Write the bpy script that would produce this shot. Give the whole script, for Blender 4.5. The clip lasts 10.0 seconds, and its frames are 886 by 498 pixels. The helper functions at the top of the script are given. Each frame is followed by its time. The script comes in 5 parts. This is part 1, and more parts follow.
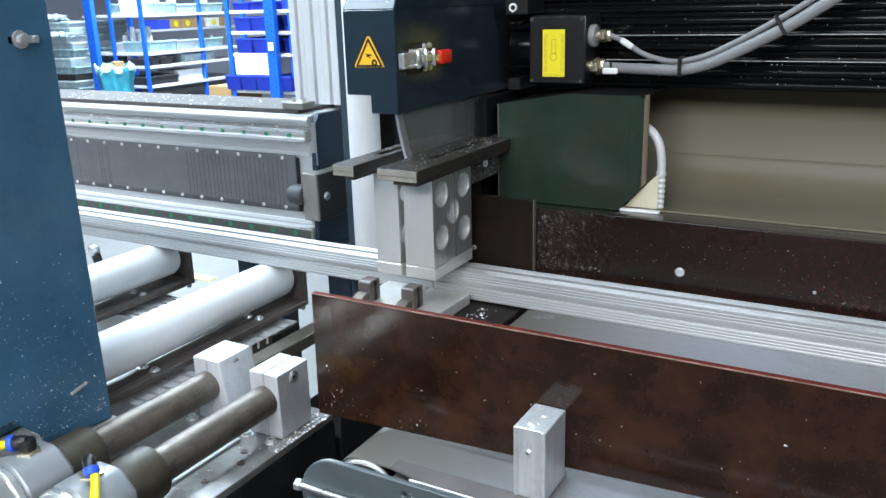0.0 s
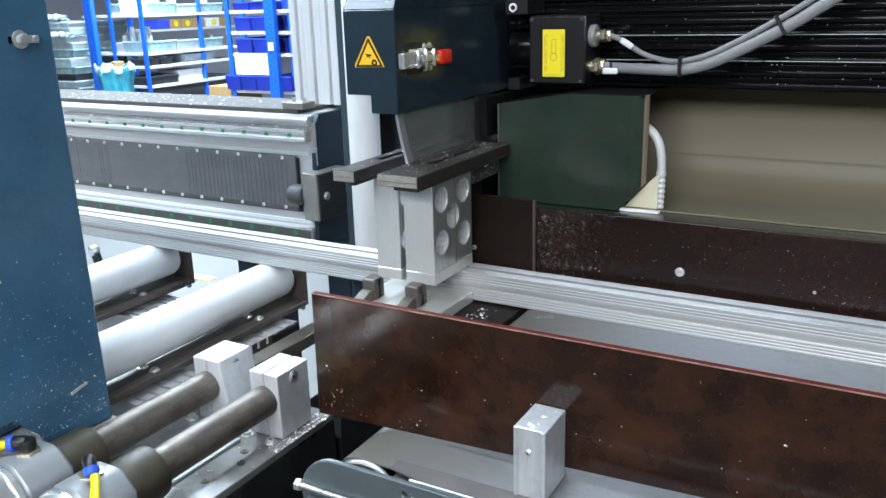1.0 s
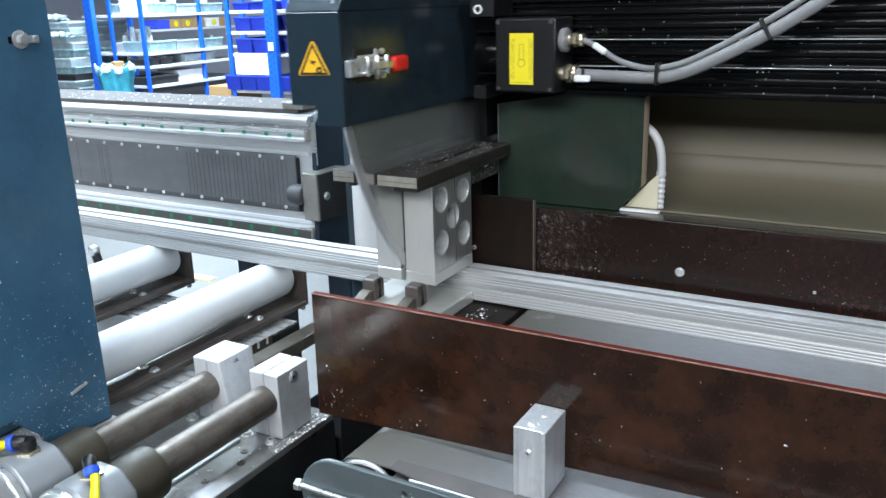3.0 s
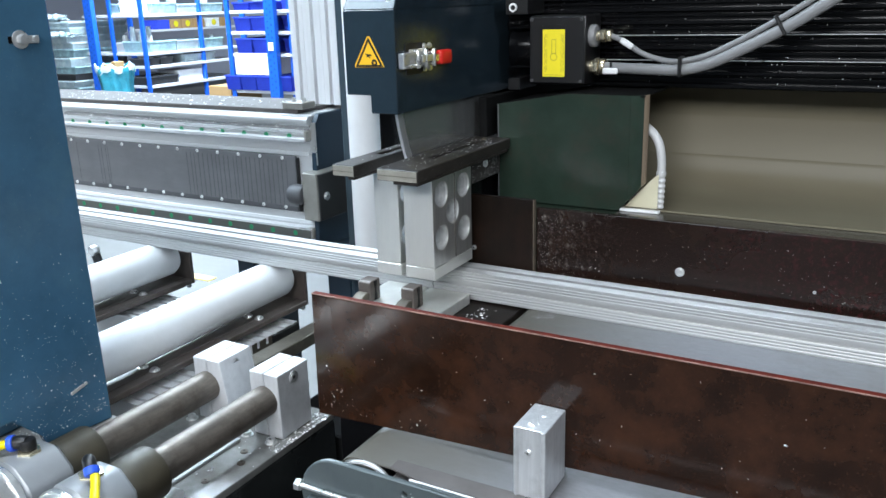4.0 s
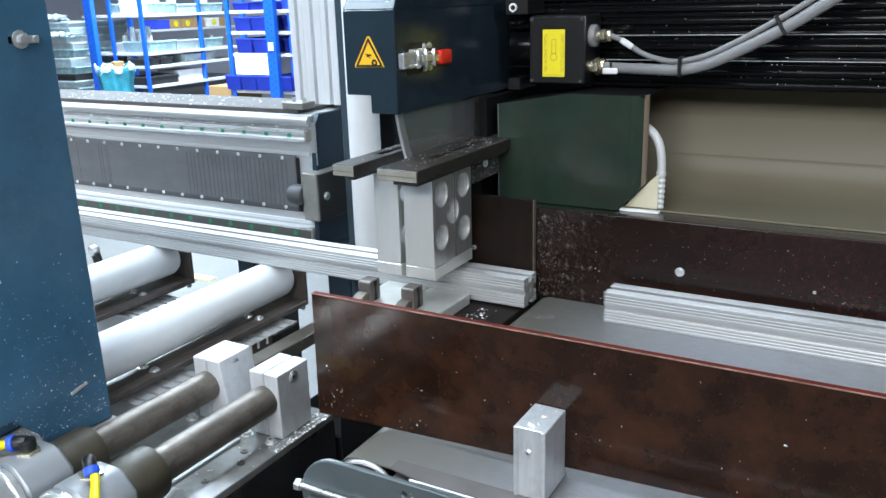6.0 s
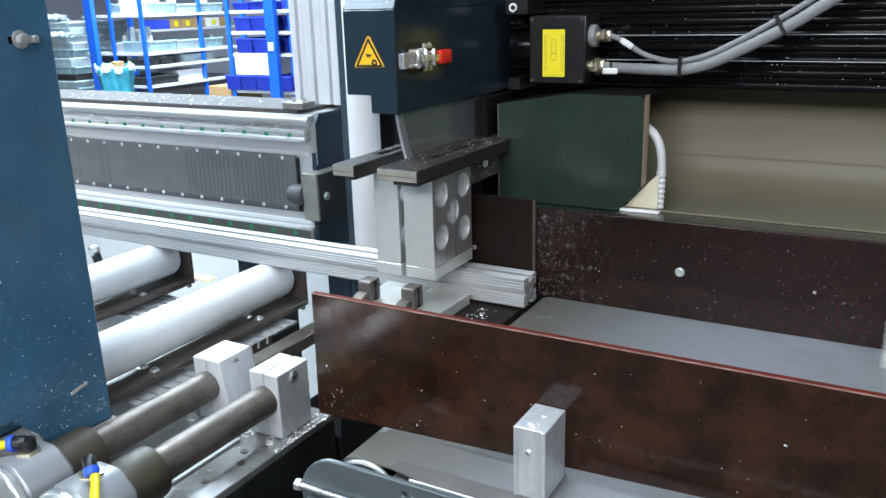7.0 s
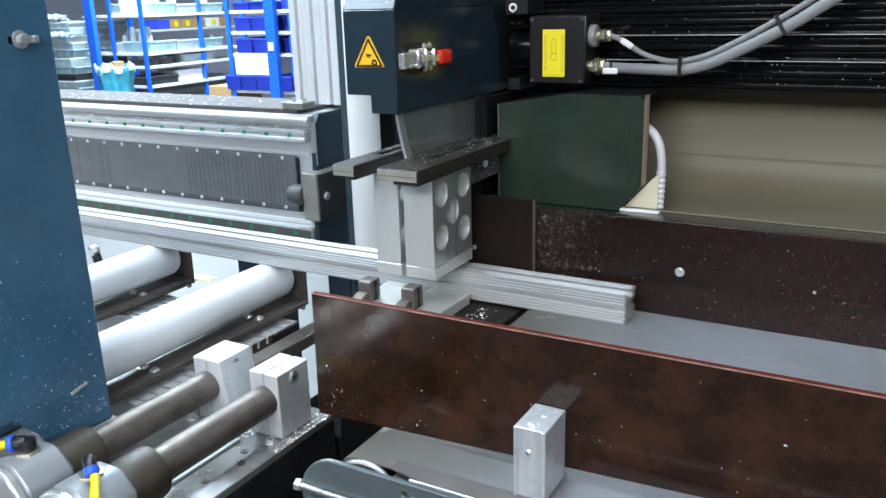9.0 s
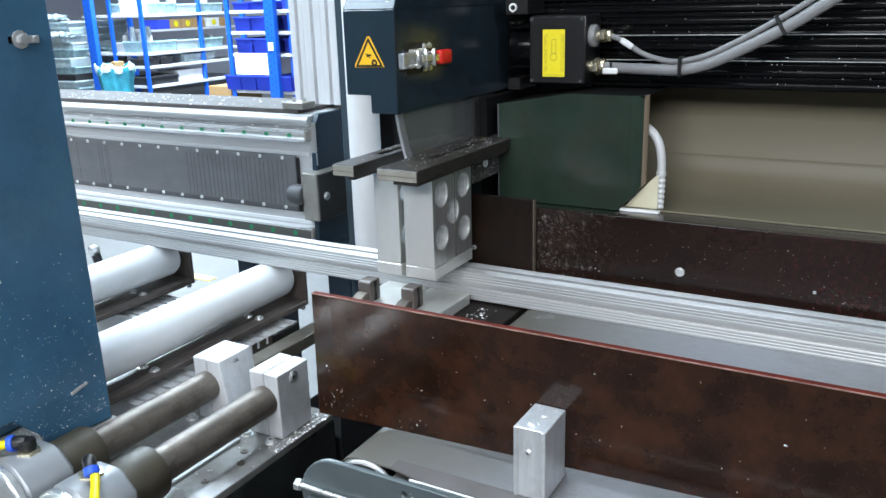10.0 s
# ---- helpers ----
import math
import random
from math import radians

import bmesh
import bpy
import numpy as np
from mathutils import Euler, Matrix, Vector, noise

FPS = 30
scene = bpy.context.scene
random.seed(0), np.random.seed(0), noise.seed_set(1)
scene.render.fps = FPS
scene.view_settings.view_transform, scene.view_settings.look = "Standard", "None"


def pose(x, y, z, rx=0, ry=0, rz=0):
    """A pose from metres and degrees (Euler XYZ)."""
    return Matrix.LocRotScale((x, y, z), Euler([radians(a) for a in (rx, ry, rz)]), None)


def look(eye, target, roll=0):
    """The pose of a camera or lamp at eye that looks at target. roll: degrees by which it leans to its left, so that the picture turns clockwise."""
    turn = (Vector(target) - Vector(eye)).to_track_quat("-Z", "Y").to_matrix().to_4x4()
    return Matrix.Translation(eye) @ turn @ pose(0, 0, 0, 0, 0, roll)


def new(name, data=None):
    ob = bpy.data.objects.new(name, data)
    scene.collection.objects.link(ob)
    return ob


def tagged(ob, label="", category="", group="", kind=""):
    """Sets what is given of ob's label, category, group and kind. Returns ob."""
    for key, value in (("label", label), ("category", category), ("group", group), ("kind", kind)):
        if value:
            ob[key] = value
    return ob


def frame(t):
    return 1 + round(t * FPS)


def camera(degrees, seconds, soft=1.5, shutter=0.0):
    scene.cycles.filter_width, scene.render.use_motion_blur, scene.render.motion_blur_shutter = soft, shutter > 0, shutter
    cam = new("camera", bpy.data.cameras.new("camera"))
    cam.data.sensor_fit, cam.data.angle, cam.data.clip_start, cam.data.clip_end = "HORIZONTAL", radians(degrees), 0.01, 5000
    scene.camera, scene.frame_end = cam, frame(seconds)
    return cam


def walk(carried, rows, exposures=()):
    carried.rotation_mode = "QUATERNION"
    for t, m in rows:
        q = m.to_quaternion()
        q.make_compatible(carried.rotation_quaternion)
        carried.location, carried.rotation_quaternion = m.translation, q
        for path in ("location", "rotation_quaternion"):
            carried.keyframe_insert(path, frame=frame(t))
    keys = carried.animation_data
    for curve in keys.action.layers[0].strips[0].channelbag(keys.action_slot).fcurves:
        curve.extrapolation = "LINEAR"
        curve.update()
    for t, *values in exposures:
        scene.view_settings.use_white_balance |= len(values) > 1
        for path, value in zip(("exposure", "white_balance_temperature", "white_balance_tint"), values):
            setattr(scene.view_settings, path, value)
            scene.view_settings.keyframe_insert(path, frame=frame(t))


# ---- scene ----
cam = camera(56.6, 10.0, soft=1.5, shutter=0.5)
VIEW = pose(0.632, -1.065, 1.348, 73.146, 1.5595, 29.3523)
walk(cam, [(0.0, VIEW), (10.0, VIEW)], exposures=[(0.0, 0.36), (10.0, 0.36)])

# ---- light: a closed hall with rows of ceiling lamps, and added fill lamps ----
world = bpy.data.worlds.new("hall_air")
world.use_nodes = True
world.node_tree.nodes["Background"].inputs[0].default_value = (0.75, 0.86, 1.0, 1)
world.node_tree.nodes["Background"].inputs[1].default_value = 0.12
scene.world = world


def hall_or_fill_lamp(x, y, z, sx, sy, watts, color=(0.80, 0.94, 1.0), tilt=0, turn=0):
    data = bpy.data.lights.new("hall_or_fill_lamp", "AREA")
    data.shape, data.size, data.size_y, data.energy, data.color = "RECTANGLE", sx, sy, watts, color
    ob = new("hall_or_fill_lamp", data)
    ob.matrix_world = pose(x, y, z, tilt, turn)
    return ob


for lx, ly, watts in ((-1.9, -0.3, 122), (-1.9, 2.4, 170), (-4.6, -0.3, 190), (-4.6, 3.0, 300), (-6.6, 5.6, 620)):
    hall_or_fill_lamp(lx, ly, 3.9, 0.5, 2.6, watts, (0.68, 0.85, 1.0))
# unseen fill lamps, added to brighten fronts, block tops and the right-hand sides
hall_or_fill_lamp(-2.3, -2.9, 3.9, 0.5, 2.6, 70, (0.72, 0.87, 1.0))
hall_or_fill_lamp(-0.15, -0.9, 3.5, 0.9, 0.9, 12, (0.73, 0.87, 1.0)).data.spread = radians(60)
hall_or_fill_lamp(0.9, -4.6, 3.1, 3.0, 0.8, 180, (0.90, 0.945, 1.0), tilt=67)
hall_or_fill_lamp(3.3, -2.2, 2.9, 0.6, 1.6, 48, (0.80, 0.90, 1.0)).matrix_world = look((3.3, -2.2, 2.9), (0.1, -0.1, 0.9))

# ---- materials ----


def mat(name, color, rough=0.5, metal=0.0, vary=0.15, scale=30.0, bump=0.0, bscale=200.0, stretch=(1, 1, 1), coat=0.0, dirt=None, dirt_amount=0.0, dirt_scale=12.0, rvary=0.1, aniso=0.0, spec=0.5, specks=None, speck_scale=700.0, speck_cut=0.66):
    m = bpy.data.materials.new(name)
    m.use_nodes = True
    nt = m.node_tree
    N, K = nt.nodes, nt.links
    b = N["Principled BSDF"]
    b.inputs["Roughness"].default_value, b.inputs["Metallic"].default_value = rough, metal
    b.inputs["Coat Weight"].default_value, b.inputs["Coat Roughness"].default_value = coat, 0.12
    b.inputs["Anisotropic"].default_value = aniso
    b.inputs["Specular IOR Level"].default_value = spec
    tc = N.new("ShaderNodeTexCoord")
    mp = N.new("ShaderNodeMapping")
    mp.inputs["Scale"].default_value = stretch
    K.new(tc.outputs["Object"], mp.inputs["Vector"])
    n1 = N.new("ShaderNodeTexNoise")
    n1.inputs["Scale"].default_value, n1.inputs["Detail"].default_value, n1.inputs["Roughness"].default_value = scale, 6, 0.65
    K.new(mp.outputs["Vector"], n1.inputs["Vector"])
    lo = tuple(max(0, c * (1 - vary)) for c in color) + (1,)
    hi = tuple(min(1, c * (1 + vary)) for c in color) + (1,)
    r1 = N.new("ShaderNodeValToRGB")
    r1.color_ramp.elements[0].position, r1.color_ramp.elements[1].position = 0.3, 0.7
    r1.color_ramp.elements[0].color, r1.color_ramp.elements[1].color = lo, hi
    K.new(n1.outputs["Fac"], r1.inputs["Fac"])
    out = r1.outputs["Color"]
    if dirt:
        n2 = N.new("ShaderNodeTexNoise")
        n2.inputs["Scale"].default_value, n2.inputs["Detail"].default_value, n2.inputs["Roughness"].default_value = dirt_scale, 8, 0.7
        K.new(tc.outputs["Object"], n2.inputs["Vector"])
        r2 = N.new("ShaderNodeValToRGB")
        r2.color_ramp.elements[0].position, r2.color_ramp.elements[1].position = 0.48, 0.72
        r2.color_ramp.elements[0].color, r2.color_ramp.elements[1].color = (0, 0, 0, 1), (dirt_amount,) * 3 + (1,)
        K.new(n2.outputs["Fac"], r2.inputs["Fac"])
        mix = N.new("ShaderNodeMix")
        mix.data_type = "RGBA"
        K.new(r2.outputs["Color"], mix.inputs["Factor"])
        K.new(out, mix.inputs["A"])
        mix.inputs["B"].default_value = (*dirt, 1)
        out = mix.outputs["Result"]
    if specks:
        n5 = N.new("ShaderNodeTexNoise")
        n5.inputs["Scale"].default_value, n5.inputs["Detail"].default_value = speck_scale, 2
        K.new(tc.outputs["Object"], n5.inputs["Vector"])
        r5 = N.new("ShaderNodeValToRGB")
        r5.color_ramp.elements[0].position, r5.color_ramp.elements[1].position = speck_cut, speck_cut + 0.06
        K.new(n5.outputs["Fac"], r5.inputs["Fac"])
        mx = N.new("ShaderNodeMix")
        mx.data_type = "RGBA"
        K.new(r5.outputs["Color"], mx.inputs["Factor"])
        K.new(out, mx.inputs["A"])
        mx.inputs["B"].default_value = (*specks, 1)
        out = mx.outputs["Result"]
    K.new(out, b.inputs["Base Color"])
    if rvary:
        mr = N.new("ShaderNodeMapRange")
        mr.inputs["To Min"].default_value, mr.inputs["To Max"].default_value = max(0.03, rough - rvary), min(1, rough + rvary)
        n3 = N.new("ShaderNodeTexNoise")
        n3.inputs["Scale"].default_value, n3.inputs["Detail"].default_value = scale * 0.4, 4
        K.new(mp.outputs["Vector"], n3.inputs["Vector"])
        K.new(n3.outputs["Fac"], mr.inputs["Value"])
        K.new(mr.outputs["Result"], b.inputs["Roughness"])
    if bump:
        n4 = N.new("ShaderNodeTexNoise")
        n4.inputs["Scale"].default_value, n4.inputs["Detail"].default_value = bscale, 3
        K.new(mp.outputs["Vector"], n4.inputs["Vector"])
        bp = N.new("ShaderNodeBump")
        bp.inputs["Strength"].default_value, bp.inputs["Distance"].default_value = bump, 0.002
        K.new(n4.outputs["Fac"], bp.inputs["Height"])
        K.new(bp.outputs["Normal"], b.inputs["Normal"])
    return m


def stain_or_shade(m, color, x=(-9, 9), z=(-9, 9), soft=0.02, scale=60.0, stretch=(1, 1, 1), cut=0.5, width=0.2, amount=1.0):
    """Dirt or painted shade of one colour over a material, within a soft-edged stretch of the object's own x and z."""
    nt = m.node_tree
    N, K = nt.nodes, nt.links
    b = N["Principled BSDF"]
    tc, xyz, mp, nz = (N.new(k) for k in ("ShaderNodeTexCoord", "ShaderNodeSeparateXYZ", "ShaderNodeMapping", "ShaderNodeTexNoise"))
    K.new(tc.outputs["Object"], xyz.inputs[0])
    K.new(tc.outputs["Object"], mp.inputs["Vector"])
    mp.inputs["Scale"].default_value = stretch
    nz.inputs["Scale"].default_value, nz.inputs["Detail"].default_value, nz.inputs["Roughness"].default_value = scale, 7, 0.65
    K.new(mp.outputs["Vector"], nz.inputs["Vector"])

    def ramp(value, lo, hi, top=1.0):
        r = N.new("ShaderNodeMapRange")
        r.interpolation_type = "SMOOTHSTEP"
        for key, v in (("From Min", lo), ("From Max", hi), ("To Min", 0.0), ("To Max", top)):
            r.inputs[key].default_value = v
        K.new(value, r.inputs["Value"])
        return r.outputs["Result"]

    masks = [ramp(nz.outputs["Fac"], cut, cut + width, amount)]
    for axis_name, (lo, hi) in (("X", x), ("Z", z)):
        if lo > -9:
            masks.append(ramp(xyz.outputs[axis_name], lo - soft, lo + soft))
        if hi < 9:
            masks.append(ramp(xyz.outputs[axis_name], hi + soft, hi - soft))
    out = masks[0]
    for k in masks[1:]:
        mul = N.new("ShaderNodeMath")
        mul.operation = "MULTIPLY"
        K.new(out, mul.inputs[0])
        K.new(k, mul.inputs[1])
        out = mul.outputs[0]
    mix = N.new("ShaderNodeMix")
    mix.data_type = "RGBA"
    K.new(out, mix.inputs["Factor"])
    K.new(b.inputs["Base Color"].links[0].from_socket, mix.inputs["A"])
    mix.inputs["B"].default_value = (*color, 1)
    K.new(mix.outputs["Result"], b.inputs["Base Color"])
    return m


ALU = mat("extruded_aluminium", (0.44, 0.443, 0.44), 0.42, 0.5, 0.03, 40, 0.0, 300, (0.05, 1, 1), rvary=0.0)
SAWN = mat("sawn_aluminium", (0.42, 0.42, 0.41), 0.38, 0.6, 0.2, 120, 0.1, 500)
ALU_BEAM = mat("grey_beam_aluminium", (0.60, 0.605, 0.61), 0.42, 0.3, 0.06, 40, 0.05, 300, (0.05, 1, 1))
ALU_X = mat("pale_anodised_profile", (0.66, 0.66, 0.665), 0.4, 0.5, 0.05, 60, 0.05, 300, (0.05, 1, 1))
ALU_Z = mat("upright_aluminium", (0.90, 0.90, 0.91), 0.42, 0.25, 0.05, 60, 0.05, 300, (1, 1, 0.05))
ALU_MACH = mat("machined_aluminium", (0.72, 0.715, 0.675), 0.36, 0.62, 0.05, 60, 0.02, 400, (1, 1, 0.2), rvary=0.04)
ALU_FACED = mat("fly_cut_aluminium", (0.72, 0.72, 0.69), 0.33, 0.88, 0.16, 90, 0.05, 400, (1, 1, 0.1), rvary=0.06)
BORE = mat("bored_aluminium", (0.70, 0.70, 0.69), 0.36, 0.5, 0.2, 220, 0.3, 700, (1, 1, 0.05))
ALU_BRUSH = mat("brushed_aluminium", (0.64, 0.65, 0.66), 0.38, 0.6, 0.14, 160, 0.3, 500, (1, 1, 0.04), dirt=(0.36, 0.36, 0.37), dirt_amount=0.5, dirt_scale=40)
ALU_CAP = mat("cast_cap_aluminium", (0.30, 0.31, 0.32), 0.45, 0.4, 0.06, 25, 0.06, 500)
ALU_CAST = mat("anodised_aluminium", (0.56, 0.565, 0.575), 0.5, 0.15, 0.10, 60, 0.10, 500, (1, 1, 0.15), dirt=(0.40, 0.40, 0.41), dirt_amount=0.6, dirt_scale=45)
BEAM_BLACK = mat("black_beam_paint", (0.016, 0.018, 0.018), 0.28, 0.0, 0.3, 20, 0.08, 400, dirt=(0.04, 0.042, 0.042), dirt_amount=0.5, dirt_scale=20)
OLIVE_STEEL = mat("olive_grey_steel", (0.27, 0.26, 0.235), 0.45, 0.3, 0.1, 40, 0.05, 400)
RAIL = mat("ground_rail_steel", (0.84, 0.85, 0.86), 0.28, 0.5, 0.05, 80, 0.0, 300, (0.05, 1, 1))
# dark reflection on the lower rail, put into its colour
RAIL_REFLECTION = mat("dark_rail_reflection", (0.11, 0.108, 0.10), 0.45, 0.3, 0.15, 40, 0.0, 300, (0.05, 1, 1))
BAR_DARK = mat("oily_dark_bar", (0.020, 0.0165, 0.0145), 0.42, 0.0, 0.4, 40, 0.08, 300, dirt=(0.045, 0.037, 0.03), dirt_amount=0.6, spec=0.35, specks=(0.16, 0.145, 0.13), speck_scale=380, speck_cut=0.69)
STEEL_END = mat("bare_milled_steel", (0.34, 0.32, 0.27), 0.42, 0.45, 0.2, 50, 0.08, 400)
STEEL_BAR = mat("oiled_steel_bar", (0.120, 0.105, 0.083), 0.36, 0.6, 0.3, 40, 0.1, 300, dirt=(0.10, 0.085, 0.07), dirt_amount=0.5)
PLATE_STEEL = mat("stained_plate_steel", (0.20, 0.195, 0.185), 0.33, 0.4, 0.25, 30, 0.05, 300, dirt=(0.060, 0.045, 0.032), dirt_amount=0.9, dirt_scale=11)
DARK_BAR = mat("dark_blackened_steel", (0.095, 0.079, 0.070), 0.36, 0.35, 0.3, 30, 0.05, 300, dirt=(0.12, 0.09, 0.075), dirt_amount=0.6)
STEEL_ROD = mat("burnished_rod", (0.135, 0.115, 0.097), 0.47, 0.5, 0.4, 60, 0.06, 500, (1, 0.25, 1), dirt=(0.060, 0.046, 0.034), dirt_amount=0.75, dirt_scale=26)
BRONZE = mat("dark_bronze_sleeve", (0.048, 0.040, 0.026), 0.5, 0.2, 0.25, 25, 0.1, 500)
ZINC = mat("zinc_plated", (0.78, 0.78, 0.77), 0.3, 0.85, 0.08, 200)
SCREW = mat("bright_plated_screw", (0.86, 0.86, 0.85), 0.36, 0.4, 0.08, 200)
BLADE = mat("spinning_saw_blade", (0.60, 0.61, 0.60), 0.21, 0.86, 0.06, 14, 0.0, 300, rvary=0.03)
BLADE_RIM = mat("blurred_blade_rim", (0.62, 0.63, 0.64), 0.42, 0.8, 0.05, 40, 0.0, 300)
PAINT = mat("anthracite_blue_paint", (0.044, 0.115, 0.185), 0.22, 0.0, 0.15, 14, 0.05, 700, dirt=(0.085, 0.165, 0.205), dirt_amount=0.6, dirt_scale=5, rvary=0.05, specks=(0.09, 0.15, 0.20), speck_scale=350, speck_cut=0.69)
POST_BLUE = mat("slate_post_paint", (0.040, 0.060, 0.075), 0.36, 0.0, 0.12, 18, 0.05, 900)
PAINT_NAVY = mat("navy_frame_paint", (0.018, 0.036, 0.056), 0.36, 0.0, 0.12, 18, 0.05, 900)
PAINT_GREY = mat("anthracite_textured_paint", (0.017, 0.028, 0.037), 0.14, 0.0, 0.15, 18, 0.12, 520, dirt=(0.027, 0.036, 0.044), dirt_amount=0.5, rvary=0.02, specks=(0.04, 0.055, 0.065), speck_scale=520, speck_cut=0.68)
PANEL = mat("green_black_paint", (0.020, 0.033, 0.024), 0.20, 0.0, 0.2, 14, 0.03, 700, spec=0.5, rvary=0.04, dirt=(0.034, 0.032, 0.024), dirt_amount=0.7, dirt_scale=16)
BLACK = mat("black_anodised", (0.0035, 0.0035, 0.004), 0.16, 0.0, 0.2, 30, 0.02, 500, spec=0.38)
BLACK_PLASTIC = mat("black_plastic", (0.007, 0.007, 0.0075), 0.35, 0.0, 0.15, 40, 0.1, 900)
MATT_BLACK = mat("matt_black_paint", (0.006, 0.006, 0.006), 0.85, 0.0, 0.2, 30, spec=0.1)
DARK_GREY = mat("dark_grey_cover", (0.09, 0.09, 0.095), 0.5, 0.2, 0.12, 30, 0.1, 300, (0.3, 1, 1))
GREY_TOP = mat("dusty_grey_plate", (0.095, 0.086, 0.082), 0.72, 0.0, 0.15, 30, 0.1, 300, dirt=(0.15, 0.138, 0.132), dirt_amount=0.4, spec=0.25)
FLANGE = mat("pale_flange_steel", (0.34, 0.335, 0.33), 0.5, 0.3, 0.15, 30, 0.08, 300)
STOP_GREY = mat("dark_grey_lacquer", (0.028, 0.029, 0.029), 0.3, 0.0, 0.2, 30, 0.05, 500)
COVER_JOINT = mat("cover_joint", (0.075, 0.075, 0.078), 0.6)
COVER = mat("grey_cover_plate", (0.155, 0.155, 0.16), 0.5, 0.2, 0.12, 30, 0.1, 300, (0.3, 1, 1), dirt=(0.10, 0.10, 0.105), dirt_amount=0.5)
SIDE_GREY = mat("conveyor_side_paint", (0.075, 0.092, 0.096), 0.36, 0.1, 0.15, 20, 0.12, 700, dirt=(0.12, 0.135, 0.14), dirt_amount=0.5, dirt_scale=18)
PHENOLIC = mat("brown_phenolic_board", (0.0195, 0.0080, 0.0044), 0.13, 0.0, 0.6, 18, 0.008, 40, dirt=(0.052, 0.0190, 0.0075), dirt_amount=0.5, dirt_scale=9, spec=0.37, rvary=0.04, specks=(0.04, 0.02, 0.012), speck_scale=420, speck_cut=0.66)
PHENOLIC_DUSTY = mat("dusty_phenolic_board", (0.0125, 0.0062, 0.0046), 0.26, 0.0, 0.35, 12, 0.02, 90, specks=(0.085, 0.050, 0.046), speck_scale=620, speck_cut=0.64, dirt=(0.022, 0.013, 0.008), dirt_amount=0.6, dirt_scale=14, spec=0.32)
stain_or_shade(PHENOLIC_DUSTY, (0.17, 0.155, 0.14), x=(0.0, 0.095), soft=0.05, scale=110, stretch=(1, 1, 0.9), cut=0.53, width=0.2, amount=0.8)
stain_or_shade(PHENOLIC_DUSTY, (0.10, 0.07, 0.075), z=(-0.1, 0.03), soft=0.03, scale=85, cut=0.56, width=0.2, amount=0.55)
# dark line the profile casts on the board, painted into the colour
stain_or_shade(PHENOLIC_DUSTY, (0.004, 0.002, 0.0018), x=(0.13, 0.38), z=(0.048, 0.060), soft=0.008, scale=22, stretch=(0.25, 1, 6), cut=0.36, width=0.2, amount=0.95)
# redder patches from 0.30 along the board to its far end
stain_or_shade(PHENOLIC_DUSTY, (0.062, 0.014, 0.016), x=(0.30, 2.0), soft=0.12, scale=120, cut=0.48, width=0.2, amount=0.6)
PHENOLIC_DARK = mat("dark_phenolic_plate", (0.0070, 0.0040, 0.0026), 0.36, 0.0, 0.6, 18, 0.02, 60, (3, 1, 0.5), dirt=(0.026, 0.011, 0.007), dirt_amount=0.6, dirt_scale=10, spec=0.22)
WEAR = mat("brown_black_wear_plate", (0.010, 0.007, 0.0055), 0.5, 0.0, 0.3, 30, 0.05, 300, spec=0.2)
SOCKET = mat("dark_screw_socket", (0.02, 0.02, 0.02), 0.6)
PHENOLIC_EDGE = mat("sawn_phenolic_edge", (0.075, 0.0085, 0.004), 0.7, 0.0, 0.4, 60, 0.2, 300, spec=0.12)
PHENOLIC_RIM = mat("pale_worn_edge", (0.21, 0.125, 0.10), 0.6, 0.0, 0.5, 40, spec=0.2)
PLATE_EDGE = mat("dull_plate_edge", (0.10, 0.078, 0.055), 0.6, 0.0, 0.4, 60)
# chute's beige reflection, as a flat colour
EDGE_REFLECTION = mat("beige_edge_reflection", (0.22, 0.165, 0.115), 0.45, 0.0, 0.1, 30)
LEDGE = mat("dark_glossy_ledge", (0.055, 0.050, 0.040), 0.2, 0.1, 0.2, 10, 0.02, 200, (0.2, 1, 1), spec=0.5)
BELT = mat("grey_conveyor_belt", (0.218, 0.220, 0.236), 0.44, 0.0, 0.12, 260, 0.2, 900, (0.3, 1, 1), dirt=(0.120, 0.114, 0.098), dirt_amount=0.6, dirt_scale=7)
# shade beside the saw, painted into the belt colour
stain_or_shade(BELT, (0.090, 0.083, 0.067), x=(-2.0, -0.60), soft=0.16, scale=24, cut=0.2, width=0.2, amount=1.0)
WHITE_PLASTIC = mat("white_roller_plastic", (0.68, 0.685, 0.69), 0.6, 0.0, 0.04, 12, 0.03, 300, dirt=(0.58, 0.57, 0.55), dirt_amount=0.5, dirt_scale=7, spec=0.2)
HOSE_WHITE = mat("white_hose_plastic", (0.52, 0.52, 0.515), 0.45, 0.0, 0.04, 20)
CREAM = mat("cream_sheet", (0.62, 0.58, 0.42), 0.5, 0.0, 0.06, 20)
CHUTE = mat("beige_chute_sheet", (0.145, 0.126, 0.084), 0.5, 0.0, 0.06, 10, 0.03, 100, (0.15, 1, 1), spec=0.4)
YELLOW = mat("yellow_label", (0.82, 0.68, 0.02), 0.45, 0.0, 0.04, 60)
AMBER = mat("amber_sign", (0.85, 0.47, 0.02), 0.4, 0.0, 0.04, 60)
INK = mat("black_ink", (0.012, 0.01, 0.008), 0.5)
PALE_INK = mat("label_print", (0.42, 0.34, 0.03), 0.5)
RED = mat("red_grip", (0.75, 0.025, 0.015), 0.35, 0.0, 0.06, 30)
CABLE = mat("grey_cable", (0.21, 0.21, 0.212), 0.45, 0.0, 0.06, 40)
WHITE_TAG = mat("white_tag", (0.8, 0.8, 0.8), 0.5)
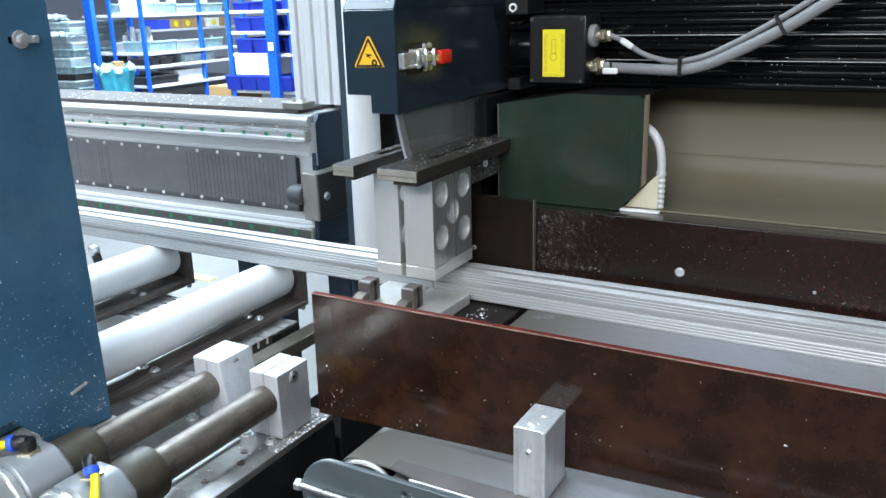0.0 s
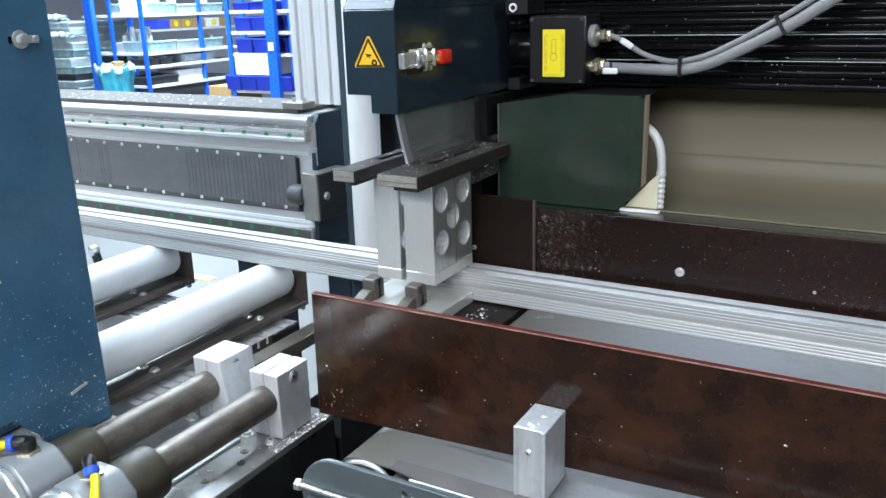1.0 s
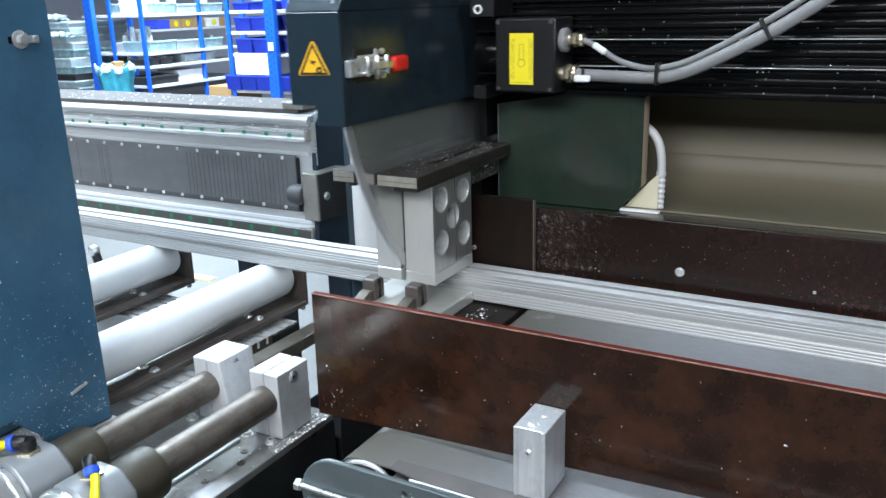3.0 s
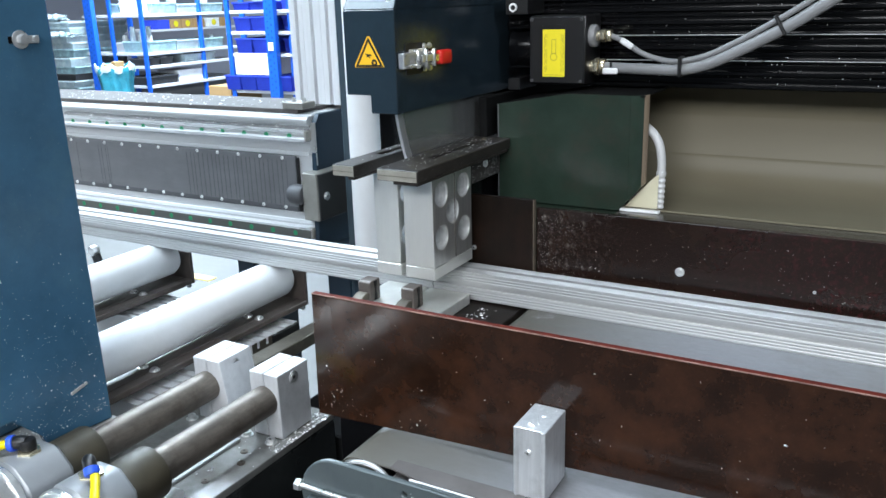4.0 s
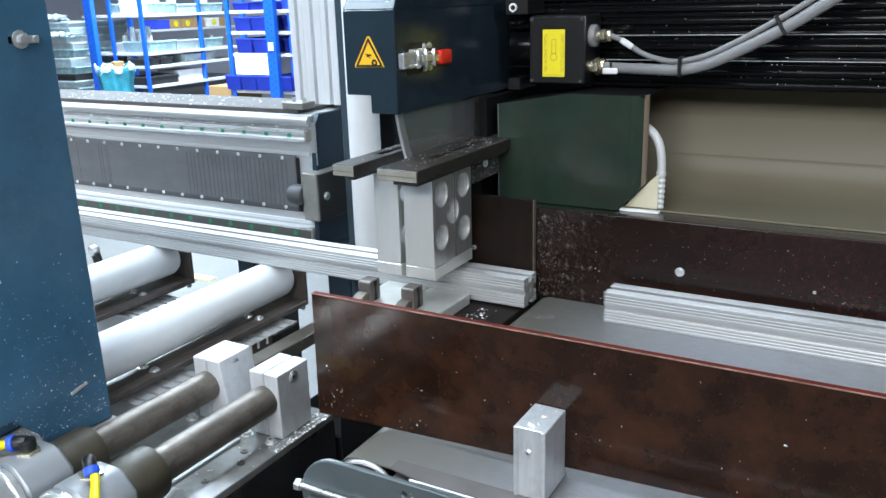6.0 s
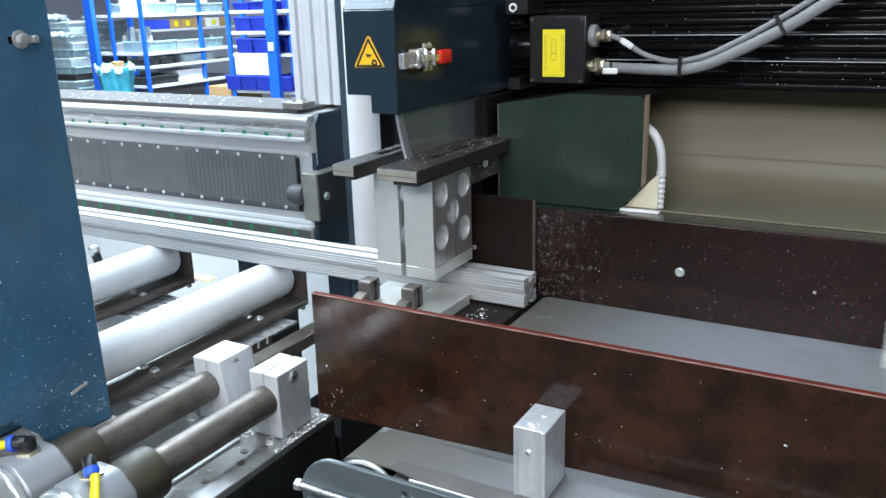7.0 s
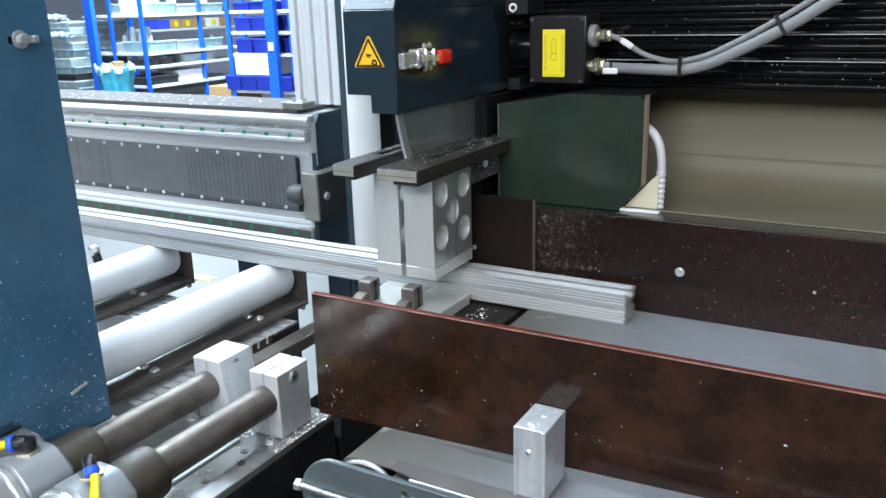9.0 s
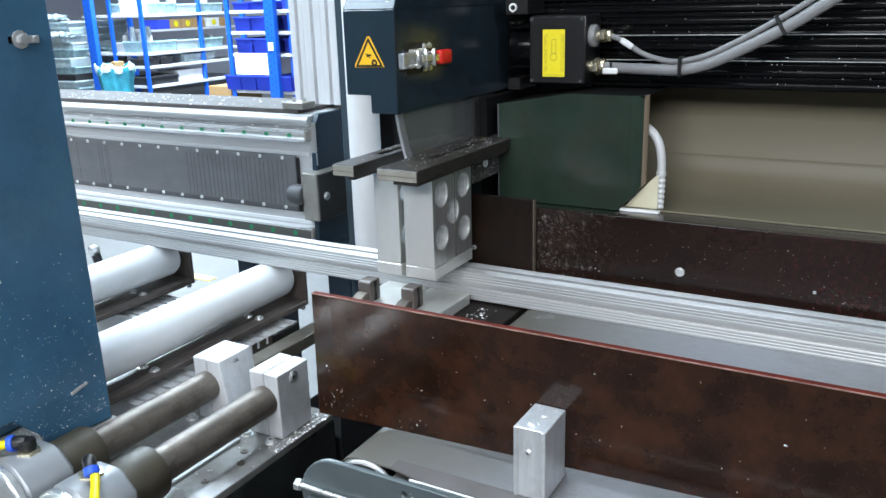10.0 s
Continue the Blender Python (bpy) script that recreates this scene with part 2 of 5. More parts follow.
BRASS = mat("nickel_gland", (0.76, 0.68, 0.50), 0.25, 0.9, 0.1, 90)
GREEN = mat("green_cap", (0.012, 0.24, 0.10), 0.5)
BLUE_RING = mat("blue_collar", (0.02, 0.08, 0.55), 0.4)
HOSE = mat("yellow_hose", (0.85, 0.66, 0.0), 0.35)
CHIP = mat("aluminium_swarf", (0.86, 0.86, 0.85), 0.4, 0.6, 0.2, 900)
CONCRETE = mat("hall_floor_concrete", (0.088, 0.083, 0.076), 0.5, 0.0, 0.1, 3, 0.1, 60, dirt=(0.11, 0.105, 0.10), dirt_amount=0.6, dirt_scale=6)
FRONT_FLOOR = mat("dark_front_floor", (0.05, 0.05, 0.052), 0.7, 0.0, 0.15, 4, 0.05, 60)
FRONT_WALL = mat("dark_front_wall", (0.11, 0.112, 0.116), 0.8, 0.0, 0.1, 2)
WALL = mat("pale_hall_wall", (0.52, 0.525, 0.60), 0.8, 0.0, 0.04, 2)
CEIL = mat("hall_ceiling", (0.5, 0.5, 0.52), 0.8, 0.0, 0.05, 2)
RACK_BLUE = mat("blue_rack_paint", (0.012, 0.11, 0.58), 0.4, 0.0, 0.06, 20)
SHELF = mat("white_shelf_board", (0.62, 0.62, 0.64), 0.5, 0.0, 0.05, 12)
NAVY_SLOT = mat("dark_post_slot", (0.006, 0.04, 0.25), 0.5)
BIN_BLUE = mat("blue_bin_plastic", (0.04, 0.075, 0.60), 0.4, 0.0, 0.1, 12)
BOX_WHITE = mat("white_carton", (0.82, 0.82, 0.82), 0.6, 0.0, 0.04, 10)
CARTON = mat("brown_carton", (0.42, 0.25, 0.11), 0.7, 0.0, 0.08, 10)
TRAY = mat("clear_grey_tray", (0.50, 0.70, 0.84), 0.25, 0.0, 0.45, 5, 0.2, 12, dirt=(0.20, 0.30, 0.38), dirt_amount=0.6, dirt_scale=4)
FILM = mat("pale_plastic_film", (0.70, 0.86, 0.95), 0.2, 0.0, 0.3, 6, 0.8, 9, dirt=(0.36, 0.58, 0.70), dirt_amount=0.5, dirt_scale=5)
TEAL = mat("teal_waste_bag", (0.05, 0.36, 0.48), 0.3, 0.0, 0.3, 6, 0.7, 9)
FLOOR_YELLOW = mat("yellow_floor_mark", (0.75, 0.55, 0.12), 0.6, 0.0, 0.15, 20)

# ---- building helpers; every mesh is made in world metres ----
ORIGIN = {}


def thing(name, at, label, category, group="", kind=""):
    ob = new(name)
    ob.location = at
    ORIGIN[ob.name] = Vector(at)
    ob.empty_display_size = 0.05
    return tagged(ob, label, category, group, kind)


def part(name, bm, material, parent, label="", smooth=True):
    """One mesh object under a thing or a part; it shares the origin of its thing."""
    o = ORIGIN[parent.name]
    bm.transform(Matrix.Translation(-o))
    me = bpy.data.meshes.new(name)
    bmesh.ops.recalc_face_normals(bm, faces=bm.faces)
    sockets = any(f.material_index == 1 for f in bm.faces)
    bm.to_mesh(me)
    bm.free()
    me.materials.append(material)
    if sockets:
        me.materials.append(SOCKET)
    if smooth:
        me.shade_smooth()
        me.set_sharp_from_angle(angle=radians(32))
    ob = new(name, me)
    ob.parent = parent
    ORIGIN[ob.name] = o
    if label:
        ob["label"] = label
    return ob


def solo(name, bm, material, label, category, at=(0, 0, 0), group="", kind=""):
    """A thing that is one mesh."""
    bm.transform(Matrix.Translation(-Vector(at)))
    me = bpy.data.meshes.new(name)
    bmesh.ops.recalc_face_normals(bm, faces=bm.faces)
    bm.to_mesh(me)
    bm.free()
    me.materials.append(material)
    me.shade_smooth()
    me.set_sharp_from_angle(angle=radians(32))
    ob = new(name, me)
    ob.location = at
    ORIGIN[ob.name] = Vector(at)
    return tagged(ob, label, category, group, kind)


def bx(x0, x1, y0, y1, z0, z1, bevel=0.001, seg=1):
    bm = bmesh.new()
    bmesh.ops.create_cube(bm, size=1)
    bm.transform(Matrix.Translation(((x0 + x1) / 2, (y0 + y1) / 2, (z0 + z1) / 2)) @ Matrix.Diagonal((x1 - x0, y1 - y0, z1 - z0, 1)))
    if bevel:
        bmesh.ops.bevel(bm, geom=bm.edges[:], offset=bevel, segments=seg, affect="EDGES", profile=0.5)
    return bm


def join(*bms):
    out = bms[0]
    for b in bms[1:]:
        me = bpy.data.meshes.new("tmp")
        b.to_mesh(me)
        b.free()
        out.from_mesh(me)
        bpy.data.meshes.remove(me)
    return out


def cyl(p0, p1, r, seg=24, bevel=0.0, r2=None):
    p0, p1 = Vector(p0), Vector(p1)
    d = p1 - p0
    bm = bmesh.new()
    bmesh.ops.create_cone(bm, cap_ends=True, segments=seg, radius1=r, radius2=r if r2 is None else r2, depth=d.length)
    if bevel:
        caps = [e for e in bm.edges if abs(e.verts[0].co.z - e.verts[1].co.z) < 1e-6]
        bmesh.ops.bevel(bm, geom=caps, offset=bevel, segments=2, affect="EDGES", profile=0.5)
    bm.transform(Matrix.Translation((p0 + p1) / 2) @ d.to_track_quat("Z", "Y").to_matrix().to_4x4())
    return bm


def ring(c, axis, r_out, r_in, depth, seg=32):
    """A flat ring round an axis, centred on c."""
    bm = bmesh.new()
    loops = []
    for r, h in ((r_out, -depth / 2), (r_out, depth / 2), (r_in, depth / 2), (r_in, -depth / 2)):
        loops.append([bm.verts.new((r * math.cos(2 * math.pi * i / seg), r * math.sin(2 * math.pi * i / seg), h)) for i in range(seg)])
    for a in range(4):
        A, B = loops[a], loops[(a + 1) % 4]
        for i in range(seg):
            bm.faces.new((A[i], A[(i + 1) % seg], B[(i + 1) % seg], B[i]))
    bm.transform(Matrix.Translation(c) @ Vector(axis).to_track_quat("Z", "Y").to_matrix().to_4x4())
    return bm


def prism(poly, axis, a0, a1, holes=(), bevel=0.0):
    """A polygon with holes, drawn in the two other axes, pulled along an axis from a0 to a1."""
    bm = bmesh.new()
    edges = []
    for loop in (poly, *holes):
        vs = [bm.verts.new((p[0], p[1], 0)) for p in loop]
        edges += [bm.edges.new((vs[i], vs[(i + 1) % len(vs)])) for i in range(len(vs))]
    if holes:
        bmesh.ops.triangle_fill(bm, use_beauty=True, edges=edges)
    else:
        bm.faces.new(bm.verts[:])
    res = bmesh.ops.extrude_face_region(bm, geom=bm.faces[:])
    bmesh.ops.translate(bm, vec=(0, 0, 1), verts=[v for v in res["geom"] if isinstance(v, bmesh.types.BMVert)])
    for v in bm.verts:
        u, w, h = v.co
        s = a0 + (a1 - a0) * h
        v.co = {"x": (s, u, w), "y": (u, s, w), "z": (u, w, s)}[axis]
    bmesh.ops.recalc_face_normals(bm, faces=bm.faces)
    if bevel:
        sharp = [e for e in bm.edges if len(e.link_faces) == 2 and e.calc_face_angle(0) > 0.6]
        bmesh.ops.bevel(bm, geom=sharp, offset=bevel, segments=1, affect="EDGES", profile=0.5)
    return bm


def circle(cu, cw, r, n=24):
    return [(cu + r * math.cos(2 * math.pi * i / n), cw + r * math.sin(2 * math.pi * i / n)) for i in range(n)]


def smooth_path(pts, n=10):
    """A Catmull-Rom line through points."""
    P = [Vector(p) for p in pts]
    P = [P[0] * 2 - P[1]] + P + [P[-1] * 2 - P[-2]]
    out = []
    for i in range(1, len(P) - 2):
        for k in range(n):
            t = k / n
            a, b, c, d = P[i - 1:i + 3]
            out.append(0.5 * ((2 * b) + (c - a) * t + (2 * a - 5 * b + 4 * c - d) * t * t + (3 * b - a - 3 * c + d) * t ** 3))
    return out + [P[-2]]


def sweep(pts, r, seg=12, n=10, radius=None):
    line = smooth_path(pts, n)
    bm = bmesh.new()
    up = Vector((0, 1, 0.01))
    loops = []
    for i, p in enumerate(line):
        d = (line[min(i + 1, len(line) - 1)] - line[max(i - 1, 0)]).normalized()
        a = d.cross(up).normalized()
        b = d.cross(a).normalized()
        rr = radius(i / (len(line) - 1)) if radius else r
        loops.append([bm.verts.new(p + rr * (a * math.cos(2 * math.pi * k / seg) + b * math.sin(2 * math.pi * k / seg))) for k in range(seg)])
    for A, B in zip(loops, loops[1:]):
        for k in range(seg):
            bm.faces.new((A[k], A[(k + 1) % seg], B[(k + 1) % seg], B[k]))
    bm.faces.new(loops[0]), bm.faces.new(loops[-1])
    return bm


def hex_bolt(at, axis, r=0.006, h=0.005, socket=True):
    """A cap screw with a hollow head on a washer."""
    at, axis = Vector(at), Vector(axis).normalized()
    bm = cyl(at - axis * 0.001, at + axis * 0.0012, r * 1.45, 20)
    head = ring(at + axis * (0.0012 + h / 2), axis, r, r * 0.5, h, 18)
    core = cyl(at, at + axis * (0.001 + h * 0.45), r * 0.52, 6)
    for f in core.faces:
        f.material_index = 1
    return join(bm, head, core)


rng = random.Random(7)


def chips(label, n, place, size=0.0022, big=0.15):
    """Loose flakes of swarf; place() gives a point and the surface's normal."""
    bm = bmesh.new()
    for _ in range(n):
        p, nrm = place()
        s = size * rng.uniform(0.35, 1.0) * (2.0 if rng.random() < big else 1.0)
        q = Vector(nrm).to_track_quat("Z", "Y").to_matrix().to_4x4() @ Matrix.Rotation(rng.uniform(0, 6.28), 4, "Z")
        m = Matrix.Translation(Vector(p) + Vector(nrm) * s * 0.12) @ q
        l, w, h = s * rng.uniform(0.6, 1.3), s * rng.uniform(0.25, 0.7), s * 0.25
        vs = [bm.verts.new(m @ Vector(c)) for c in ((-l, -w, -h), (l, -w * 0.6, -h), (l * 0.8, w, -h), (-l, w * 0.7, -h), (-l * 0.6, -w * 0.4, h * 2), (l * 0.7, w * 0.3, h))]
        for f in ((0, 1, 4), (1, 5, 4), (1, 2, 5), (2, 3, 5), (3, 4, 5), (3, 0, 4), (0, 3, 2, 1)):
            bm.faces.new([vs[i] for i in f])
    return solo("metal_chips", bm, CHIP, label, "swarf", kind="stuff")

# ---- the hall ----
floor = solo("floor", bx(-16.2, 5.2, -8.2, 12.2, -0.2, 0, 0), CONCRETE, "pale grey worn concrete hall floor", "floor", kind="structure")
# south and east walls are unseen, coloured dark to dim reflections in the machine
for nm, dims, wm, wl in (("wall_north", (-16, 5, 12, 12.2, 0, 5.5), WALL, "plain pale lavender-grey hall wall"), ("wall_west", (-16.2, -16, -8, 12, 0, 5.5), WALL, "plain pale lavender-grey hall wall"),
                         ("wall_south", (-16, 5, -8.2, -8, 0, 5.5), FRONT_WALL, "unseen dark grey wall that darkens reflections"), ("wall_east", (5, 5.2, -8, 12, 0, 5.5), FRONT_WALL, "unseen dark grey wall that darkens reflections")):
    solo(nm, bx(*dims, 0), wm, wl, "wall", kind="structure")
solo("ceiling", bx(-16, 5, -8, 12, 5.5, 5.7, 0), CEIL, "plain grey hall ceiling", "ceiling", kind="structure")
# added out of view so that the guide board mirrors something dark
solo("floor_front", bx(-0.7, 5.0, -2.9, -0.75, 0.0, 0.004, 0), FRONT_FLOOR, "unseen dark floor sheet that darkens reflections before the machine", "floor", kind="structure")
solo("floor_mark", bx(-2.56, -2.40, 1.80, 1.86, 0, 0.004, 0), FLOOR_YELLOW, "worn yellow tape mark on the concrete floor", "floor mark", kind="structure")

# ---- aluminium stock and the cut length ----


def slot_section(cy, cz, h=0.0225):
    """A square section with three fine ribs either side of a T slot on each face; the front slot is closed and shallow."""
    half = [(-h + 0.0007, h), (-h + 0.0026, h)]
    for g in (0.0172, 0.0128, 0.0086):
        half += [(-g - 0.0014, h), (-g, h - 0.0009), (-g + 0.0012, h)]
    half += [(-0.0058, h), (-0.0052, h - 0.0005), (-0.0052, h - 0.0018), (-0.0092, h - 0.0018), (-0.0092, h - 0.0055), (-0.0045, h - 0.0105)]
    side = half + [(-u, v) for u, v in reversed(half)]
    shut = half[:-5] + [(-0.0036, h - 0.0008), (-0.0036, h - 0.0045), (0.0030, h - 0.0045), (0.0030, h)] + [(-u, v) for u, v in reversed(half[:-6])]
    out = []
    for c, n in ((1, 0), (0, 1), (-1, 0), (0, -1)):
        out += [(cy + c * u + n * v, cz - n * u + c * v) for u, v in (shut if n == -1 else side)]
    return out


def extrusion(name, x0, x1, end, label):
    p = thing(name, (end, 0.0225, 0.90), label, "aluminium profile", "square profiles in the saw")
    sec = slot_section(0.0225, 0.9225)
    bores = [circle(0.0225 + hy, 0.9225 + hz, hr, 14) for hy, hz, hr in ((0, 0, 0.0040), (0.0150, 0.0150, 0.0036), (-0.0150, 0.0150, 0.0036), (0.0150, -0.0150, 0.0036), (-0.0150, -0.0150, 0.0036))]
    part("profile_body", prism(sec, "x", x0, x1, holes=bores), ALU, p, "bright extruded aluminium")
    e = 0.0004 if end == x1 else -0.0004
    part("sawn_end", prism(sec, "x", end, end + e, holes=bores), SAWN, p, "freshly sawn end face")
    return p


stock = extrusion("stock_profile", -2.4, 0.0, 0.0, "long bright square aluminium slot profile fed over the rollers")
offcut = extrusion("cut_profile", 0.0025, 0.95, 0.0025, "cut length of bright aluminium slot profile on the belt")

# ---- saw head: hood, blade, terminal box, ribbed beam, cables ----
head = thing("circular_saw", (0.0, -0.099, 1.197), "anthracite painted circular saw with hood, blade and drive", "circular saw")
hood = part("hood", join(prism([(-0.072, 1.222), (-0.032, 1.222), (-0.032, 1.197), (0.012, 1.197), (0.012, 1.3378), (-0.072, 1.3378)], "y", -0.099, 0.27, bevel=0.0012),
                         prism([(-0.099, 1.338), (-0.035, 1.44), (-0.035, 1.46), (0.27, 1.46), (0.27, 1.338)], "x", -0.072, 0.012, bevel=0.0010)), PAINT_GREY, head, "anthracite textured steel hood")

BC = Vector((0, 0.354, 1.296))
blade = part("saw_blade", cyl(BC - Vector((0.0018, 0, 0)), BC + Vector((0.0018, 0, 0)), 0.436, 160), BLADE, head, "grey steel circular saw blade")
part("tooth_rim", ring(BC, (1, 0, 0), 0.450, 0.4362, 0.0044, 160), BLADE_RIM, blade, "pale rim of blurred teeth")
part("clamping_flange", ring(BC, (1, 0, 0), 0.09, 0.02, 0.012, 48), STEEL_ROD, blade)

# warning sign on the front of the hood
sign = part("warning_sign", prism([(-0.0545, 1.2605), (-0.0065, 1.2615), (-0.0075, 1.2645), (-0.0285, 1.3025), (-0.0325, 1.3025), (-0.0550, 1.2640)], "y", -0.0998, -0.0990), AMBER, head, "amber triangular warning sign")


def tri(s, y):
    c = (-0.0305, 1.2745)
    return [(c[0] - 0.0245 * s, c[1] - 0.0140 * s), (c[0] + 0.0240 * s, c[1] - 0.0133 * s), (c[0] - 0.0002 * s, c[1] + 0.0285 * s)]


part("sign_border", prism(tri(0.95, 0), "y", -0.1001, -0.0998, holes=[tri(0.74, 0)]), INK, sign, "black triangle border")
part("pictogram", join(prism(circle(-0.0220, 1.2672, 0.0048, 16), "y", -0.1001, -0.0998, holes=[circle(-0.0220, 1.2672, 0.0018, 10)]),
                       prism([(-0.0375, 1.2795), (-0.0265, 1.2785), (-0.0260, 1.2765), (-0.0300, 1.2760), (-0.0285, 1.2730), (-0.0320, 1.2755), (-0.0345, 1.2745), (-0.0340, 1.2775)], "y", -0.1001, -0.0998)), INK, sign, "black pictogram")

# toggle latch on the flank of the hood
latch = part("toggle_latch", join(bx(0.012, 0.019, -0.088, -0.052, 1.262, 1.277, 0.001), bx(0.012, 0.016, -0.066, -0.022, 1.257, 1.283, 0.001)), ZINC, head, "zinc-plated toggle latch")
part("latch_pad", bx(0.0118, 0.0132, -0.074, -0.030, 1.2485, 1.2915, 0.0005), BLACK_PLASTIC, latch, "black rubber pad")
part("latch_hook", join(bx(0.016, 0.024, -0.094, -0.060, 1.2585, 1.2625, 0.001), bx(0.016, 0.024, -0.094, -0.060, 1.2755, 1.2795, 0.001), bx(0.015, 0.024, -0.097, -0.0945, 1.2585, 1.2795, 0.001)), ZINC, latch)
part("latch_lever", join(bx(0.018, 0.022, -0.060, -0.010, 1.2595, 1.2625, 0.0008), bx(0.018, 0.022, -0.060, -0.010, 1.2755, 1.2785, 0.0008), bx(0.020, 0.025, -0.048, -0.018, 1.2640, 1.2745, 0.001)), ZINC, latch)
for ly in (-0.058, -0.036, -0.014):
    part("pivot_pin", cyl((0.0235, ly, 1.2570), (0.0235, ly, 1.2815), 0.0032, 12, 0.0006), ZINC, latch)
for ly, lz in ((-0.028, 1.2545), (-0.028, 1.2860), (-0.014, 1.2545), (-0.014, 1.2860)):
    part("latch_screw", hex_bolt((0.016, ly, lz), (1, 0, 0), 0.0028, 0.002), ZINC, latch)
part("lever_shank", bx(0.017, 0.022, -0.012, 0.014, 1.2620, 1.2730, 0.001), BRASS, latch, "worn steel lever")
part("red_grip", bx(0.013, 0.025, 0.006, 0.040, 1.2570, 1.2780, 0.004, 3), RED, latch, "red plastic grip")

# ribbed black beam that carries the drive
ribs = [(0.262, 1.205)]
for k in range(26):
    z = 1.206 + k * 0.019
    ribs += [(0.262, z), (0.252, z + 0.002), (0.252, z + 0.006), (0.262, z + 0.008), (0.262, z + 0.012), (0.256, z + 0.013), (0.256, z + 0.016), (0.262, z + 0.017)]
ribs += [(0.262, 1.70), (0.46, 1.70), (0.46, 1.205)]
part("ribbed_beam", prism(ribs, "x", 0.016, 1.7), BLACK, head, "black ribbed drive beam")
# glossy highlights of the ribs, modelled as thin bright strips
for rz in (1.2475, 1.2855):
    part("highlight_strip", bx(0.19, 1.7, 0.2497, 0.2515, rz, rz + 0.0014, 0.0003), ZINC, head, "thin bright strip standing in for a highlight on the black beam")
part("drive_barrel", cyl((0.040, 0.238, 1.268), (0.09, 0.238, 1.268), 0.036, 40, 0.003), BLACK, head)
for bz in (1.300, 1.238):
    part("barrel_ridge", bx(0.045, 0.09, 0.196, 0.215, bz, bz + 0.003, 0.0005), BLACK, head)
part("mount_block", bx(0.048, 0.068, 0.185, 0.255, 1.203, 1.222, 0.001), BLACK_PLASTIC, head)
part("eye_block", bx(0.044, 0.082, 0.185, 0.255, 1.322, 1.352, 0.001), BLACK_PLASTIC, head)
part("eye_ring", ring((0.058, 0.183, 1.333), (0, 1, 0), 0.0068, 0.0042, 0.003, 24), WHITE_TAG, head, "white ring")
tbox = part("terminal_box", bx(0.088, 0.182, 0.180, 0.252, 1.214, 1.320, 0.004, 2), BLACK_PLASTIC, head, "matt black terminal box")
part("box_lid", bx(0.0895, 0.1805, 0.1765, 0.1805, 1.2155, 1.3185, 0.002), BLACK_PLASTIC, tbox)
for sx in (0.094, 0.176):
    for sz in (1.220, 1.314):
        part("lid_screw", hex_bolt((sx, 0.1765, sz), (0, -1, 0), 0.0019, 0.0012), DARK_GREY, tbox)
label = part("yellow_label", bx(0.1125, 0.1495, 0.1757, 0.1765, 1.2265, 1.2990, 0), YELLOW, tbox, "yellow instruction label")
part("label_frame", prism([(0.1115, 1.297), (0.1115, 1.3055), (0.1505, 1.3055), (0.1505, 1.297), (0.1495, 1.297), (0.1495, 1.3045), (0.1125, 1.3045), (0.1125, 1.297)], "y", 0.1755, 0.1765), BLACK_PLASTIC, tbox)
for lx in (0.1152, 0.1172, 0.1192, 0.1432, 0.1452, 0.1472):
    z = 1.2335 + rng.uniform(0, 0.003)
    while z < 1.2895:
        e = min(1.2915, z + rng.uniform(0.006, 0.016))
        part("print_line", bx(lx, lx + 0.0006, 0.1755, 0.1757, z, e, 0), PALE_INK, label)
        z = e + rng.uniform(0.0012, 0.004)
part("print_line", bx(0.1145, 0.1475, 0.1755, 0.1757, 1.2290, 1.2297, 0), PALE_INK, label)
part("print_drawing", prism([(0.1275, 1.262), (0.1275, 1.284), (0.1350, 1.284), (0.1350, 1.262)], "y", 0.1755, 0.1757, holes=[[(0.1283, 1.263), (0.1342, 1.263), (0.1342, 1.283), (0.1283, 1.283)]]), PALE_INK, label)
part("print_arc", prism(circle(0.1312, 1.257, 0.006, 18), "y", 0.1755, 0.1757, holes=[circle(0.1312, 1.257, 0.005, 18)]), PALE_INK, label)


def gland(z, x, r, flange):
    g = part("cable_gland", join(cyl((x, 0.205, z), (x + 0.008, 0.205, z), r * 0.8, 24), cyl((x + 0.008, 0.205, z), (x + 0.016, 0.205, z), r * 1.05, 6, 0.0008), cyl((x + 0.017, 0.205, z), (x + 0.026, 0.205, z), r, 24, 0.002)), BRASS, tbox, "nickel-plated cable gland")
    if flange:
        part("gland_flange", cyl((0.181, 0.205, z), (0.192, 0.205, z), r * 1.8, 28, 0.003), CABLE, g, "grey plastic flange")


gland(1.288, 0.190, 0.0095, True)
gland(1.241, 0.181, 0.0126, False)
part("cable", sweep([(0.205, 0.205, 1.2400), (0.235, 0.200, 1.2395), (0.285, 0.190, 1.2390), (0.328, 0.187, 1.2395), (0.365, 0.187, 1.2480), (0.405, 0.186, 1.2660), (0.440, 0.185, 1.2840), (0.475, 0.184, 1.3030), (0.515, 0.183, 1.3290), (0.58, 0.183, 1.375)], 0.0083, 16, 10), CABLE, head, "thick grey drive cable")
part("cable", sweep([(0.214, 0.205, 1.2880), (0.235, 0.200, 1.2800), (0.268, 0.194, 1.2620), (0.300, 0.190, 1.2530), (0.328, 0.186, 1.2520), (0.365, 0.186, 1.2610), (0.405, 0.186, 1.2800), (0.440, 0.185, 1.2995), (0.475, 0.184, 1.3200), (0.515, 0.184, 1.3470), (0.58, 0.184, 1.393)], 0.0041, 12, 10), CABLE, head, "thin grey signal cable")
